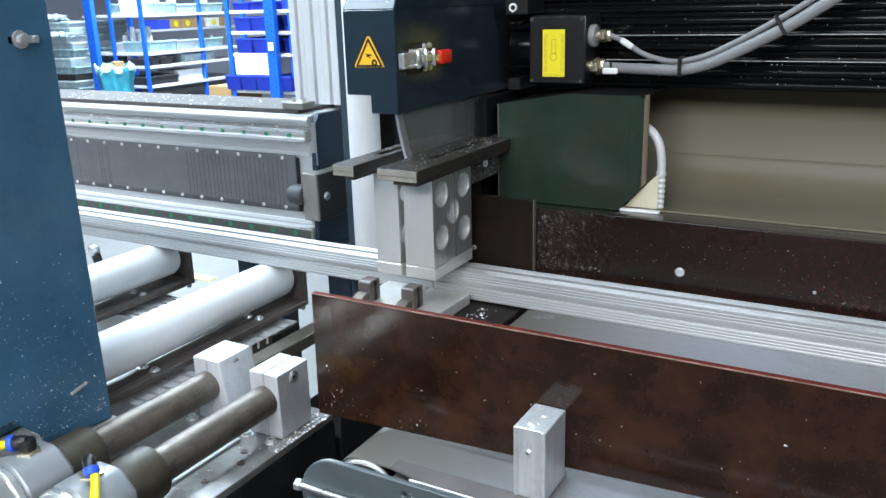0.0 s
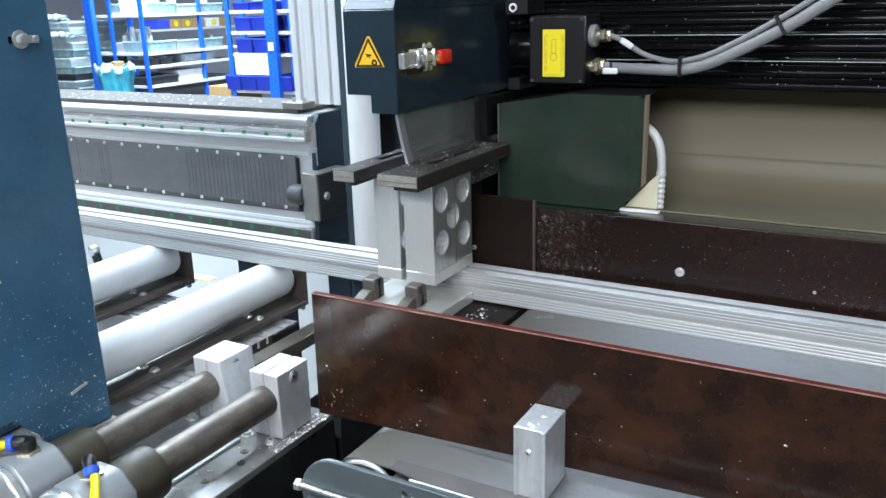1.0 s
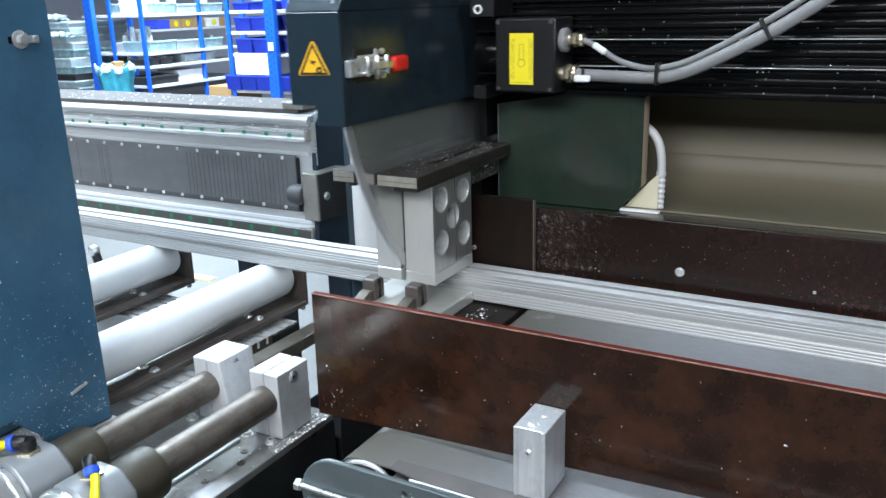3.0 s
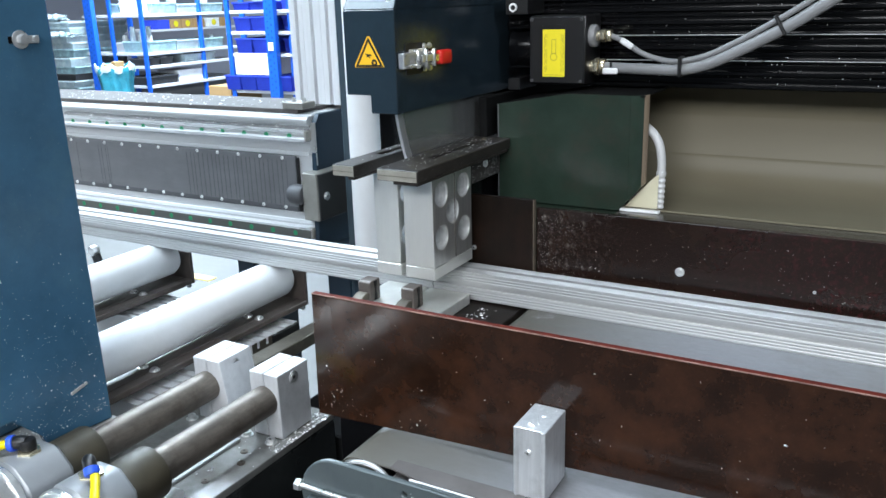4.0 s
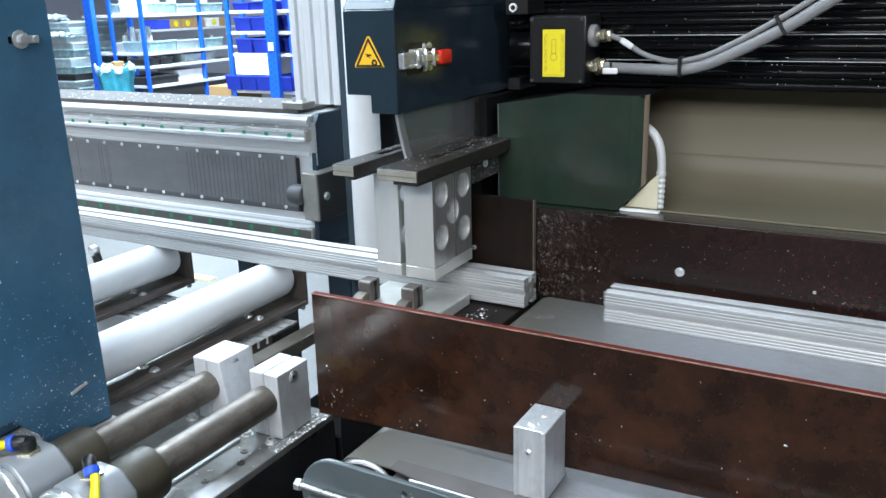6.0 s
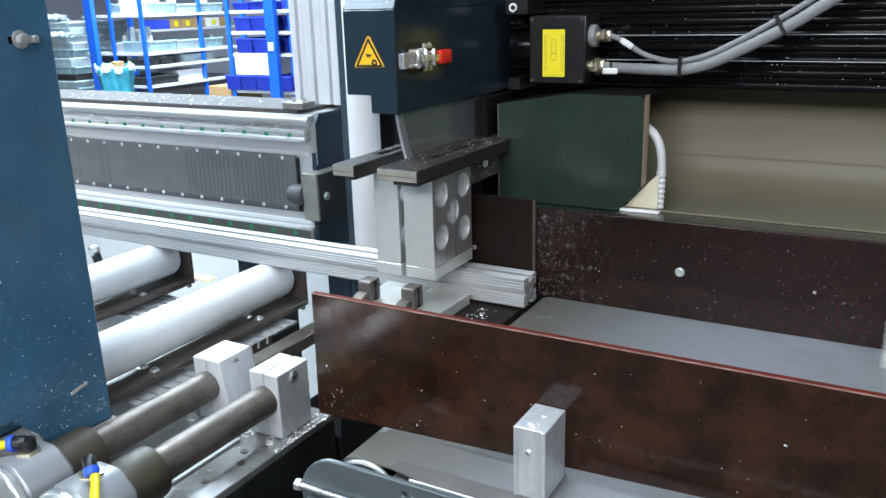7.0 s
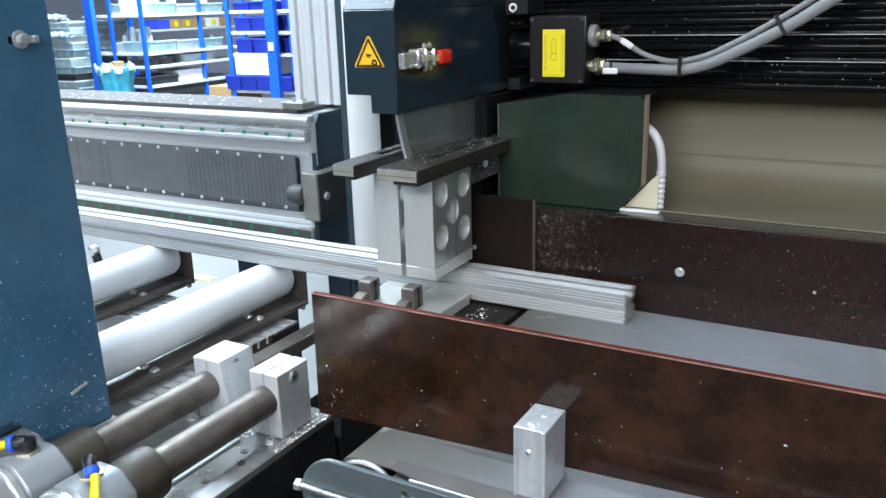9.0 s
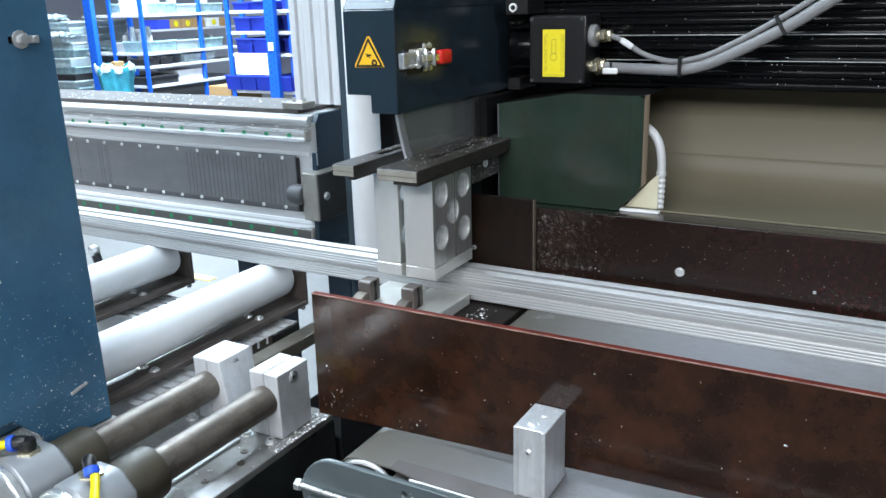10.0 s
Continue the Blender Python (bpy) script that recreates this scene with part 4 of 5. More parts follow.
part("rubber_buffer", cyl((-0.432, 0.185, 0.985), (-0.394, 0.185, 0.985), 0.0205, 28, 0.009), DARK_GREY, axis, "dark grey rubber buffer")
part("top_clamp", bx(-0.456, -0.405, 0.208, 0.250, 1.1493, 1.1625, 0.0015), OLIVE_STEEL, axis, "olive grey clamp block")
for bxx in (-0.444, -0.418):
    part("clamp_bolt", hex_bolt((bxx, 0.230, 1.1625), (0, 0, 1), 0.004, 0.006), ZINC, axis)
for l0, l1, d in ((-0.407, -0.345, 0.34), (-0.558, -0.533, 0.298), (-0.662, -0.611, 0.34), (-2.35, -2.28, 0.34)):
    part("axis_leg", bx(l0, l1, 0.25, d, 0.0, 0.871, 0.003), PAINT_NAVY if l0 != -0.558 else POST_BLUE, axis)

# ---- aluminium upright, dark post and white vertical roller ----
upright = thing("aluminium_upright", (-0.436, 0.33, 1.149), "pale aluminium slot profile upright", "frame post")
U0, U1, UY0, UY1 = -0.492, -0.378, 0.295, 0.355
sec = [(U0, UY1), (U0, UY0)]
for gx in (-0.474, -0.458, -0.436, -0.414, -0.398):
    w = 0.0042 if gx in (-0.474, -0.436, -0.398) else 0.0012
    d = 0.014 if w > 0.002 else 0.0012
    sec += [(gx - w, UY0), (gx - w, UY0 + d), (gx + w, UY0 + d), (gx + w, UY0)]
sec += [(U1, UY0), (U1, UY1)]
part("profile_body", prism(sec, "z", 1.1495, 2.1), ALU_Z, upright)
for gx in (-0.474, -0.436, -0.398):
    part("slot_strip", bx(gx - 0.0040, gx + 0.0040, UY0 + 0.0095, UY0 + 0.0135, 1.150, 2.1, 0.0004), ALU_CAST, upright, "grey strip in the slot")
dark_post = thing("dark_post", (-0.333, 0.25, 0.0), "slim dark blue painted machine post", "frame post")
part("post_body", bx(-0.3335, -0.3155, 0.235, 0.27, 0.0, 2.0, 0.002), POST_BLUE, dark_post)
part("post_bolt", hex_bolt((-0.3155, 0.25, 0.965), (1, 0, 0), 0.005, 0.003), BLACK_PLASTIC, dark_post)
roller_v = thing("vertical_guide_roller", (-0.255, 0.2, 0.88), "white plastic vertical guide roller", "roller")
part("roller_tube", cyl((-0.2555, 0.2, 0.885), (-0.2555, 0.2, 1.75), 0.0295, 40, 0.003), WHITE_PLASTIC, roller_v)
part("roller_pin", cyl((-0.2555, 0.2, 0.85), (-0.2555, 0.2, 0.885), 0.01, 16), ZINC, roller_v)
part("roller_base", bx(-0.30, -0.20, 0.15, 0.25, 0.835, 0.852, 0.001), PAINT_NAVY, roller_v)
part("roller_stand", bx(-0.28, -0.205, 0.17, 0.24, 0.0, 0.834, 0.001), PAINT_NAVY, roller_v)
back_rail = thing("rear_guide_rail", (-0.21, 0.30, 0.0), "black steel guide rail behind the white roller", "guide rail")
part("rail_body", bx(-0.284, -0.236, 0.28, 0.31, 0.0, 1.7, 0.002), BLACK, back_rail)

# ---- infeed rollers on steel bars ----


def conveyor_roller(x):
    r = thing("infeed_roller", (x, -0.3, 0.780), "white plastic roller on a dark steel carrier bar", "roller", "infeed rollers")
    part("roller_tube", cyl((x + 0.004, -0.398, 0.8647), (x - 0.001, 0.047, 0.8647), 0.0352, 56, 0.012), WHITE_PLASTIC, r)
    part("axle", cyl((x + 0.004, -0.405, 0.8647), (x - 0.001, 0.056, 0.8647), 0.008, 16), ZINC, r)
    part("carrier_bar", bx(x - 0.045, x + 0.028, -0.405, 0.052, 0.8020, 0.8220, 0.001), DARK_BAR, r, "dark steel carrier bar")
    part("carrier_flank", bx(x + 0.0282, x + 0.0490, -0.405, 0.0518, 0.8125, 0.8220, 0.001), DARK_BAR, r)
    part("end_bracket", bx(x - 0.045, x + 0.0485, 0.0525, 0.0590, 0.8115, 0.8770, 0.001), DARK_BAR, r, "dark end bracket")
    part("bracket_nut", cyl((x + 0.040, 0.050, 0.804), (x + 0.040, 0.050, 0.8130), 0.005, 6), ZINC, r)
    for by in (-0.292, -0.058):
        for ox in (0.006, 0.031):
            part("carrier_bolt", hex_bolt((x + ox, by, 0.8220), (0, 0, 1), 0.0055, 0.003), ZINC, r)
    return r


conveyor_roller(-0.352)
conveyor_roller(-0.643)
for ry in (-0.058, -0.297):
    rail = thing("support_profile", (-0.9, ry, 0.7495), "wide aluminium slot profile under the roller carriers", "aluminium profile", "roller support profiles")
    sec = [(ry - 0.06, 0.7495), (ry + 0.06, 0.7495), (ry + 0.06, 0.8015)]
    for gy in (0.045, 0.0225, 0.0, -0.0225, -0.045):
        sec += [(ry + gy + 0.0032, 0.8015), (ry + gy + 0.0032, 0.7900), (ry + gy - 0.0032, 0.7900), (ry + gy - 0.0032, 0.8015)]
    sec += [(ry - 0.06, 0.8015)]
    part("profile_body", prism(sec, "x", -1.8, -0.2860), ALU_X, rail)
    # end takes a darker steel colour for the shade under the guide bar
    part("end_face", prism(sec, "x", -0.2859, -0.2854), STEEL_BAR, rail, "sawn end coloured dark for the shade under the guide bar")
    part("end_cap", bx(-0.2853, -0.2815, ry - 0.012, ry + 0.058, 0.7505, 0.8010, 0.001), BLACK_PLASTIC, rail, "black plastic end cap")
    for lx in (-0.5, -1.6):
        part("profile_leg", bx(lx - 0.02, lx + 0.025, ry - 0.02, ry + 0.025, 0.0, 0.7493, 0.001), ALU, rail)
stick = thing("guide_bar", (-0.25, -0.05, 0.77), "olive brown steel guide bar", "bar")
part("bar_body", bx(-0.262, -0.228, -0.195, 0.06, 0.778, 0.800, 0.0015), STEEL_BAR, stick)
knob = thing("clamp_lever", (-0.75, -0.04, 0.85), "black clamp lever with a bright ball end", "lever")
part("lever_arm", sweep([(-0.752, -0.04, 0.83), (-0.752, -0.04, 0.86), (-0.757, -0.042, 0.885)], 0.009, 12, 6), BLACK_PLASTIC, knob)
part("lever_ball", cyl((-0.757, -0.052, 0.888), (-0.757, -0.036, 0.888), 0.011, 18, 0.004), ZINC, knob, "bright ball end")
part("lever_base", bx(-0.80, -0.70, -0.06, 0.0, 0.8017, 0.83, 0.002), BLACK_PLASTIC, knob)

# ---- left machine column ----
col = thing("machine_column", (-0.36, -0.55, 0.0), "dark blue painted steel column flecked with swarf", "machine column")
part("column_face", prism([(-0.80, 0.875), (-0.548, 0.872), (-0.514, 0.836), (-0.508, 0.8185), (-0.411, 0.8120), (-0.411, 2.1), (-0.80, 2.1)], "x", -0.282, -0.272, bevel=0.002), PAINT, col, "dark blue face sheet with a notched foot")
part("column_back", bx(-0.46, -0.36, -0.80, -0.413, 0.8125, 2.1, 0.003), PAINT, col)
part("column_web", bx(-0.3598, -0.2822, -0.423, -0.413, 0.8125, 2.1, 0.001), PAINT, col)
part("base_flange", bx(-0.50, -0.270, -0.85, -0.405, 0.798, 0.8115, 0.001), FLANGE, col, "pale base flange with swarf")
part("flange_edge", bx(-0.2695, -0.264, -0.85, -0.50, 0.8065, 0.8135, 0.001), BLUE_RING, col, "blue edge strip")
part("pedestal", bx(-0.48, -0.285, -0.80, -0.425, 0.0, 0.7975, 0.003), PAINT_GREY, col)
part("column_bolt", join(cyl((-0.272, -0.4535, 1.3175), (-0.2695, -0.4535, 1.3175), 0.0105, 28, 0.0008), cyl((-0.2695, -0.4535, 1.3175), (-0.262, -0.4535, 1.3175), 0.0062, 6, 0.0008)), ZINC, col, "bright hexagon bolt")
part("bolt_slot", bx(-0.2725, -0.2708, -0.468, -0.4535, 1.3135, 1.3215, 0.0006), BLACK, col)
part("bolt_washer", join(bx(-0.2722, -0.2690, -0.4500, -0.4300, 1.3125, 1.3215, 0.001), cyl((-0.2722, -0.4360, 1.3170), (-0.2660, -0.4360, 1.3170), 0.0040, 6, 0.0006)), ZINC, col, "bright slotted washer plate")
bm = bx(-0.001, 0.001, -0.013, 0.013, -0.0022, 0.0022, 0.0006)
bm.transform(pose(-0.2715, -0.454, 0.8755, 14, 0, 0))
part("slot_plate", bm, ZINC, col, "bright adjusting slot")

# ---- guide rods with split clamp blocks and pneumatic cylinders ----
frame_beam = thing("frame_beam", (-0.2, -0.5, 0.6), "dark steel frame beam under the clamp blocks", "frame beam")
part("beam_body", bx(-0.40, -0.083, -1.1, -0.165, 0.58, 0.738, 0.004), BEAM_BLACK, frame_beam)
part("beam_plate", bx(-0.40, -0.0815, -1.1, -0.17, 0.7385, 0.750, 0.0012), PLATE_STEEL, frame_beam, "oily steel top plate")
part("guide_strip", bx(-0.162, -0.150, -0.449, -0.30, 0.7502, 0.7545, 0.0008), ALU, frame_beam, "bright aluminium strip")
part("end_stop", bx(-0.160, -0.1025, -0.60, -0.450, 0.7502, 0.772, 0.002), ALU_CAST, frame_beam, "pale end stop block")
for qx, qy in ((-0.12, -0.40), (-0.108, -0.345), (-0.125, -0.32)):
    part("plate_screw", hex_bolt((qx, qy, 0.7500), (0, 0, 1), 0.004, 0.0008), STEEL_ROD, frame_beam)
for lx in (-0.36, -0.13):
    part("beam_leg", bx(lx - 0.03, lx + 0.03, -0.70, -0.62, 0.0, 0.58, 0.003), PAINT_GREY, frame_beam)


def rod_unit(x, chamfer):
    u = thing("guide_rod_unit", (x, -0.4, 0.75), "burnished guide rod held in a split aluminium clamp block", "guide rod", "guide rods")
    for a, b in ((x - 0.026, x - 0.0008), (x + 0.0008, x + 0.026)):
        hole = [(x + 0.0205 * math.cos(t), 0.790 + 0.0205 * math.sin(t)) for t in [2 * math.pi * i / 20 for i in range(20)]]
        if b < x + 0.01:
            pl = [(a, 0.7512), (b, 0.7512), (b, 0.850), (a, 0.850)]
        elif chamfer:
            pl = [(a, 0.7512), (b + 0.011, 0.7512), (b + 0.010, 0.790), (b, 0.850), (a, 0.850)]
        else:
            pl = [(a, 0.7512), (b, 0.7512), (b, 0.850), (a, 0.850)]
        part("clamp_half", prism(pl, "y", -0.272, -0.204, bevel=0.0012), ALU_CAST, u, "anodised aluminium clamp half")
    part("clamp_screw", hex_bolt((x + 0.026, -0.238, 0.836), (1, 0, 0), 0.0062, 0.001), ZINC, u)
    for sx, sy in ((x - 0.032, -0.282), (x + 0.014, -0.283)):
        part("base_bolt", hex_bolt((sx, sy, 0.750), (0, 0, 1), 0.0062, 0.005), ZINC, u)
    part("rod", cyl((x, -0.48, 0.808), (x, -0.20, 0.808), 0.0224, 44), STEEL_ROD, u, "burnished steel rod")
    part("sleeve", cyl((x, -0.531, 0.808), (x, -0.476, 0.808), 0.0340, 40, 0.004), BRONZE, u, "dark brown sleeve")
    cy = part("cylinder", cyl((x, -0.90, 0.808), (x, -0.594, 0.808), 0.0405, 40, 0.002), ZINC, u, "bright pneumatic cylinder tube")
    part("cylinder_cap", prism([(x + 0.0455 * math.cos(t), 0.808 + 0.0455 * math.sin(t)) for t in [2 * math.pi * (i + 0.5) / 8 for i in range(8)]], "y", -0.595, -0.5315, bevel=0.005), ALU_CAP, cy, "cast aluminium end cap")
    part("cap_ring", ring((x, -0.600, 0.808), (0, 1, 0), 0.0430, 0.0400, 0.006, 40), ZINC, cy)
    fx, fy = x + 0.002, -0.560
    fit = part("push_fitting", cyl((fx, fy, 0.845), (fx, fy, 0.853), 0.0145, 6, 0.001), BRASS, cy, "nickel push-in fitting")
    return u, fit, fx, fy


ua, fa, ax_, ay_ = rod_unit(-0.122, False)
part("elbow", join(cyl((ax_, ay_, 0.853), (ax_, ay_, 0.864), 0.0074, 18), sweep([(ax_, ay_, 0.860), (ax_ + 0.001, ay_ - 0.001, 0.868), (ax_ + 0.007, ay_ - 0.004, 0.871), (ax_ + 0.014, ay_ - 0.008, 0.865)], 0.0070, 16, 6)), BLACK_PLASTIC, fa, "black elbow")
part("collar", cyl((ax_ + 0.0125, ay_ - 0.007, 0.8665), (ax_ + 0.0185, ay_ - 0.011, 0.8600), 0.0085, 24, 0.0018), BLUE_RING, fa, "blue release collar")
part("air_hose", sweep([(ax_ + 0.0180, ay_ - 0.0075, 0.8600), (ax_ + 0.0360, ay_ - 0.0215, 0.8595), (ax_ + 0.054, ay_ - 0.037, 0.8575), (ax_ + 0.074, ay_ - 0.055, 0.848), (ax_ + 0.088, ay_ - 0.068, 0.82)], 0.0050, 16, 8), HOSE, fa, "yellow air hose")
ub, fb, bx_, by_ = rod_unit(-0.232, True)
part("elbow", join(cyl((bx_, by_, 0.853), (bx_, by_, 0.867), 0.0098, 20, 0.003), sweep([(bx_, by_ - 0.001, 0.862), (bx_ - 0.006, by_ - 0.004, 0.863), (bx_ - 0.013, by_ - 0.008, 0.862)], 0.0080, 16, 6)), BLACK_PLASTIC, fb, "black elbow")
part("collar", cyl((bx_ - 0.012, by_ - 0.0075, 0.862), (bx_ - 0.0185, by_ - 0.0115, 0.861), 0.0098, 24, 0.0018), BLUE_RING, fb, "blue release collar")
part("air_hose", sweep([(bx_ - 0.0175, by_ - 0.011, 0.861), (bx_ - 0.03, by_ - 0.02, 0.857), (bx_ - 0.06, by_ - 0.05, 0.83)], 0.0052, 14, 8), HOSE, fb, "yellow air hose")

part("maker_plate", bx(-0.2715, -0.259, -0.70, -0.602, 0.828, 0.838, 0.001), BLUE_RING, ub, "blue printed band")

# ---- storage racks at the back of the hall ----


def hall(x, y, z):
    """From the plan of the store, drawn at 1 : 1.8, to metres; nothing goes below the floor."""
    return Vector((-0.506 + 1.8 * x, 0.852 + 1.8 * y, max(0.0, -1.078 + 1.8 * z)))


def enlarge(bm):
    for v in bm.verts:
        v.co = hall(*v.co)
    return bm


def rack_post(x, y, w, parent):
    d = min(0.05, w * 0.45)
    p = part("post", enlarge(prism([(x - w / 2, y), (x + w / 2, y), (x + w / 2, y + d), (x + w / 2 - 0.004, y + d), (x + w / 2 - 0.004, y + 0.004), (x - w / 2 + 0.004, y + 0.004), (x - w / 2 + 0.004, y + d), (x - w / 2, y + d)], "z", 0.5, 1.75)), RACK_BLUE, parent, "perforated blue post")
    if w > 0.06:
        for k in range(36):
            sx, sz = x - 0.014 + 0.028 * (k % 2), 0.75 + 0.019 * k
            part("post_slot", enlarge(prism([(sx - 0.004, sz), (sx + 0.004, sz), (sx + 0.004, sz + 0.010), (sx - 0.004, sz + 0.010)], "y", y - 0.0012, y + 0.0004)), NAVY_SLOT, p, "dark post slot")
        if x > -4:
            part("post_tag", enlarge(bx(x - 0.02, x + 0.02, y - 0.006, y - 0.0025, 1.075, 1.125, 0.001)), WHITE_TAG, p, "white paper tag")
    return p


def rack(at, posts, shelves, label):
    r = thing("storage_rack", hall(*at), label, "storage rack", "storage racks")
    for x, y, w in posts:
        rack_post(x, y, w, r)
    for x0, x1, y0, y1, z in shelves:
        part("shelf", enlarge(bx(x0, x1, y0 + 0.006, y1, z - 0.020, z, 0.002)), SHELF, r, "white shelf board")
    return r


rack((-2.9, 3.0, 0.0), [(-3.235, 3.0, 0.032), (-2.855, 2.96, 0.075), (-2.745, 3.02, 0.030), (-3.62, 3.55, 0.04)],
     [(-3.26, -2.2, 3.0, 3.5, z) for z in (0.825, 1.055, 1.190, 1.318)], "blue steel rack with narrow white shelves full of bins")
rack((-4.0, 3.0, 0.0), [(-4.025, 3.0, 0.032), (-4.05, 3.56, 0.034), (-5.2, 3.9, 0.045)],
     [(-4.66, -4.03, 3.02, 3.95, z) for z in (0.825, 0.960, 1.050, 1.308)] + [(-5.4, -4.95, 3.9, 4.9, 1.174)], "blue steel rack with deep shelves seen end on")
rack((-4.5, 2.9, 0.0), [(-4.43, 2.9, 0.075), (-4.36, 3.02, 0.030)], [(-4.40, -4.10, 3.05, 3.5, z) for z in (1.045, 1.322)], "blue perforated rack post with shelves behind")


def crate(name, x, y, z, w, d, h, material, label, taper=0.9):
    """An open-topped bin with a rim, or a closed carton when taper is 1."""
    bm = bmesh.new()
    lo, hi = w / 2 * taper, w / 2
    rows = [[(-lo, 0, 0), (lo, 0, 0), (lo, d, 0), (-lo, d, 0)], [(-hi, -0.01 * (1 - taper) * 8, h), (hi, -0.01 * (1 - taper) * 8, h), (hi, d, h), (-hi, d, h)]]
    A = [bm.verts.new(Vector(p) + Vector((x, y, z))) for p in rows[0]]
    B = [bm.verts.new(Vector(p) + Vector((x, y, z))) for p in rows[1]]
    bm.faces.new(A)
    for i in range(4):
        bm.faces.new((A[i], A[(i + 1) % 4], B[(i + 1) % 4], B[i]))
    if taper < 1:
        bmesh.ops.solidify(bm, geom=bm.faces[:], thickness=0.003)
        rim = prism([(x - hi - 0.003, y - 0.012), (x + hi + 0.003, y - 0.012), (x + hi + 0.003, y + d + 0.003), (x - hi - 0.003, y + d + 0.003)], "z", z + h - 0.009, z + h,
                    holes=[[(x - hi + 0.003, y - 0.004), (x + hi - 0.003, y - 0.004), (x + hi - 0.003, y + d - 0.004), (x - hi + 0.003, y + d - 0.004)]])
        bm = join(bm, rim)
    else:
        bm.faces.new(B)
        bmesh.ops.bevel(bm, geom=bm.edges[:], offset=0.002, segments=1, affect="EDGES")
    return solo(name, enlarge(bm), material, label, "bin" if taper < 1 else "box", hall(x, y, z), "bins and boxes on the racks")


# the bay of blue bins
for bxn in (-3.125, -2.985):
    for z, h in ((1.319, 0.05), (1.191, 0.088), (1.056, 0.092)):
        crate("blue_bin", bxn, 3.02, z, 0.132, 0.4, h, BIN_BLUE, "blue plastic storage bin on a rack shelf")
crate("film_bundle", -2.97, 3.0, 1.370, 0.10, 0.2, 0.05, FILM, "crumpled clear film bundle on a blue bin", 0.8)
for bxn, bw in ((-3.115, 0.175), (-2.960, 0.125)):
    crate("white_box", bxn, 3.0, 0.921, bw, 0.4, 0.113, BOX_WHITE, "white carton box on a row of blue bins", 1.0)
for bxn in (-3.22, -3.09, -2.96, -2.80):
    crate("blue_bin", bxn, 2.99, 0.826, 0.125, 0.42, 0.092, BIN_BLUE, "blue plastic storage bin on a rack shelf")
for bxn in (-2.80, -2.66, -2.52):
    for z in (1.056, 1.191, 1.319):
        crate("blue_bin", bxn, 3.1, z, 0.125, 0.36, 0.085, BIN_BLUE, "blue plastic storage bin on a rack shelf")
crate("carton_box", -3.42, 3.06, 0.66, 0.20, 0.3, 0.175, CARTON, "plain brown carton box beside the rack", 1.0)

# the deep rack, seen from its end: trays, glass and bins along the edge
for y, d, z, h, m in ((3.15, 0.21, 1.309, 0.075, TRAY), (3.38, 0.20, 1.309, 0.062, FILM), (3.60, 0.23, 1.309, 0.065, TRAY),
                      (3.06, 0.27, 1.051, 0.075, TRAY), (3.34, 0.20, 1.051, 0.070, FILM), (3.58, 0.22, 1.051, 0.07, TRAY)):
    crate("clear_tray", -4.18, y, z, 0.24, d, h, m, "clear plastic tray with a handle on a rack shelf", 0.92)
    for k in range(3):
        py, ph = y + 0.03 + rng.uniform(0, d - 0.09), rng.uniform(0.035, 0.10)
        crate("small_part", -4.16 + rng.uniform(-0.06, 0.05), py, z + 0.006, rng.uniform(0.03, 0.08), rng.uniform(0.03, 0.07), ph, rng.choice((FILM, BOX_WHITE, TRAY, ZINC)), "pale wrapped part standing in a tray", 1.0)
    crate("tray_clip", -4.075, y + d / 2 - 0.03, z + h * 0.35, 0.012, 0.06, h * 0.3, DARK_GREY, "dark clip on a clear tray", 1.0)
for y, z in ((3.045, 0.961), (3.165, 0.961), (3.035, 0.826), (3.125, 0.826), (3.215, 0.826)):
    crate("grey_bin", -4.15, y, z, 0.20, 0.085 if z < 0.9 else 0.105, 0.05 if z > 0.9 else 0.06, DARK_GREY, "small dark grey open bin on a rack shelf", 0.86)
    crate("small_part", -4.12, y + 0.02, z + 0.006, 0.10, 0.05, 0.05, rng.choice((ZINC, BOX_WHITE)), "bright metal part in a grey bin", 1.0)
crate("white_box", -4.17, 3.32, 0.826, 0.22, 0.23, 0.082, BOX_WHITE, "white carton box on a rack shelf", 1.0)
crate("clear_tray", -4.17, 3.40, 0.961, 0.22, 0.30, 0.055, FILM, "clear plastic tray on a rack shelf", 0.93)
crate("blue_bin", -4.12, 3.29, 1.051, 0.05, 0.05, 0.035, BIN_BLUE, "tiny blue bin between two trays")
for k, (y, d, m) in enumerate(((3.99, 0.13, BIN_BLUE), (4.13, 0.12, CARTON), (4.26, 0.13, CARTON), (4.40, 0.13, CARTON), (4.57, 0.14, BOX_WHITE), (4.72, 0.11, CARTON))):
    crate("carton_box", -5.06, y, 1.1745, 0.2, d, 0.075, m, "small carton box on the rear rack shelf", 1.0)
    if k in (1, 2, 4):
        solo("round_sticker", enlarge(cyl((-4.959, y + d / 2, 1.213), (-4.9565, y + d / 2, 1.213), 0.026, 20)), YELLOW, "round yellow sticker on a small carton", "sticker", hall(-4.96, y + d / 2, 1.213))
# behind the perforated post
crate("long_crate", -4.26, 3.08, 1.0455, 0.30, 0.3, 0.072, BOX_WHITE, "low pale crate of glass jars on a shelf", 0.97)
for k in range(7):
    jx = -4.37 + 0.043 * k
    solo("glass_jar", enlarge(cyl((jx, 3.14 + 0.03 * (k % 2), 1.05), (jx, 3.14 + 0.03 * (k % 2), 1.165 + 0.03 * (k % 3)), 0.017, 16, 0.004)), FILM if k % 3 else BOX_WHITE, "pale glass jar standing in a crate", "jar", hall(jx, 3.14, 1.05), "jars in the crate")
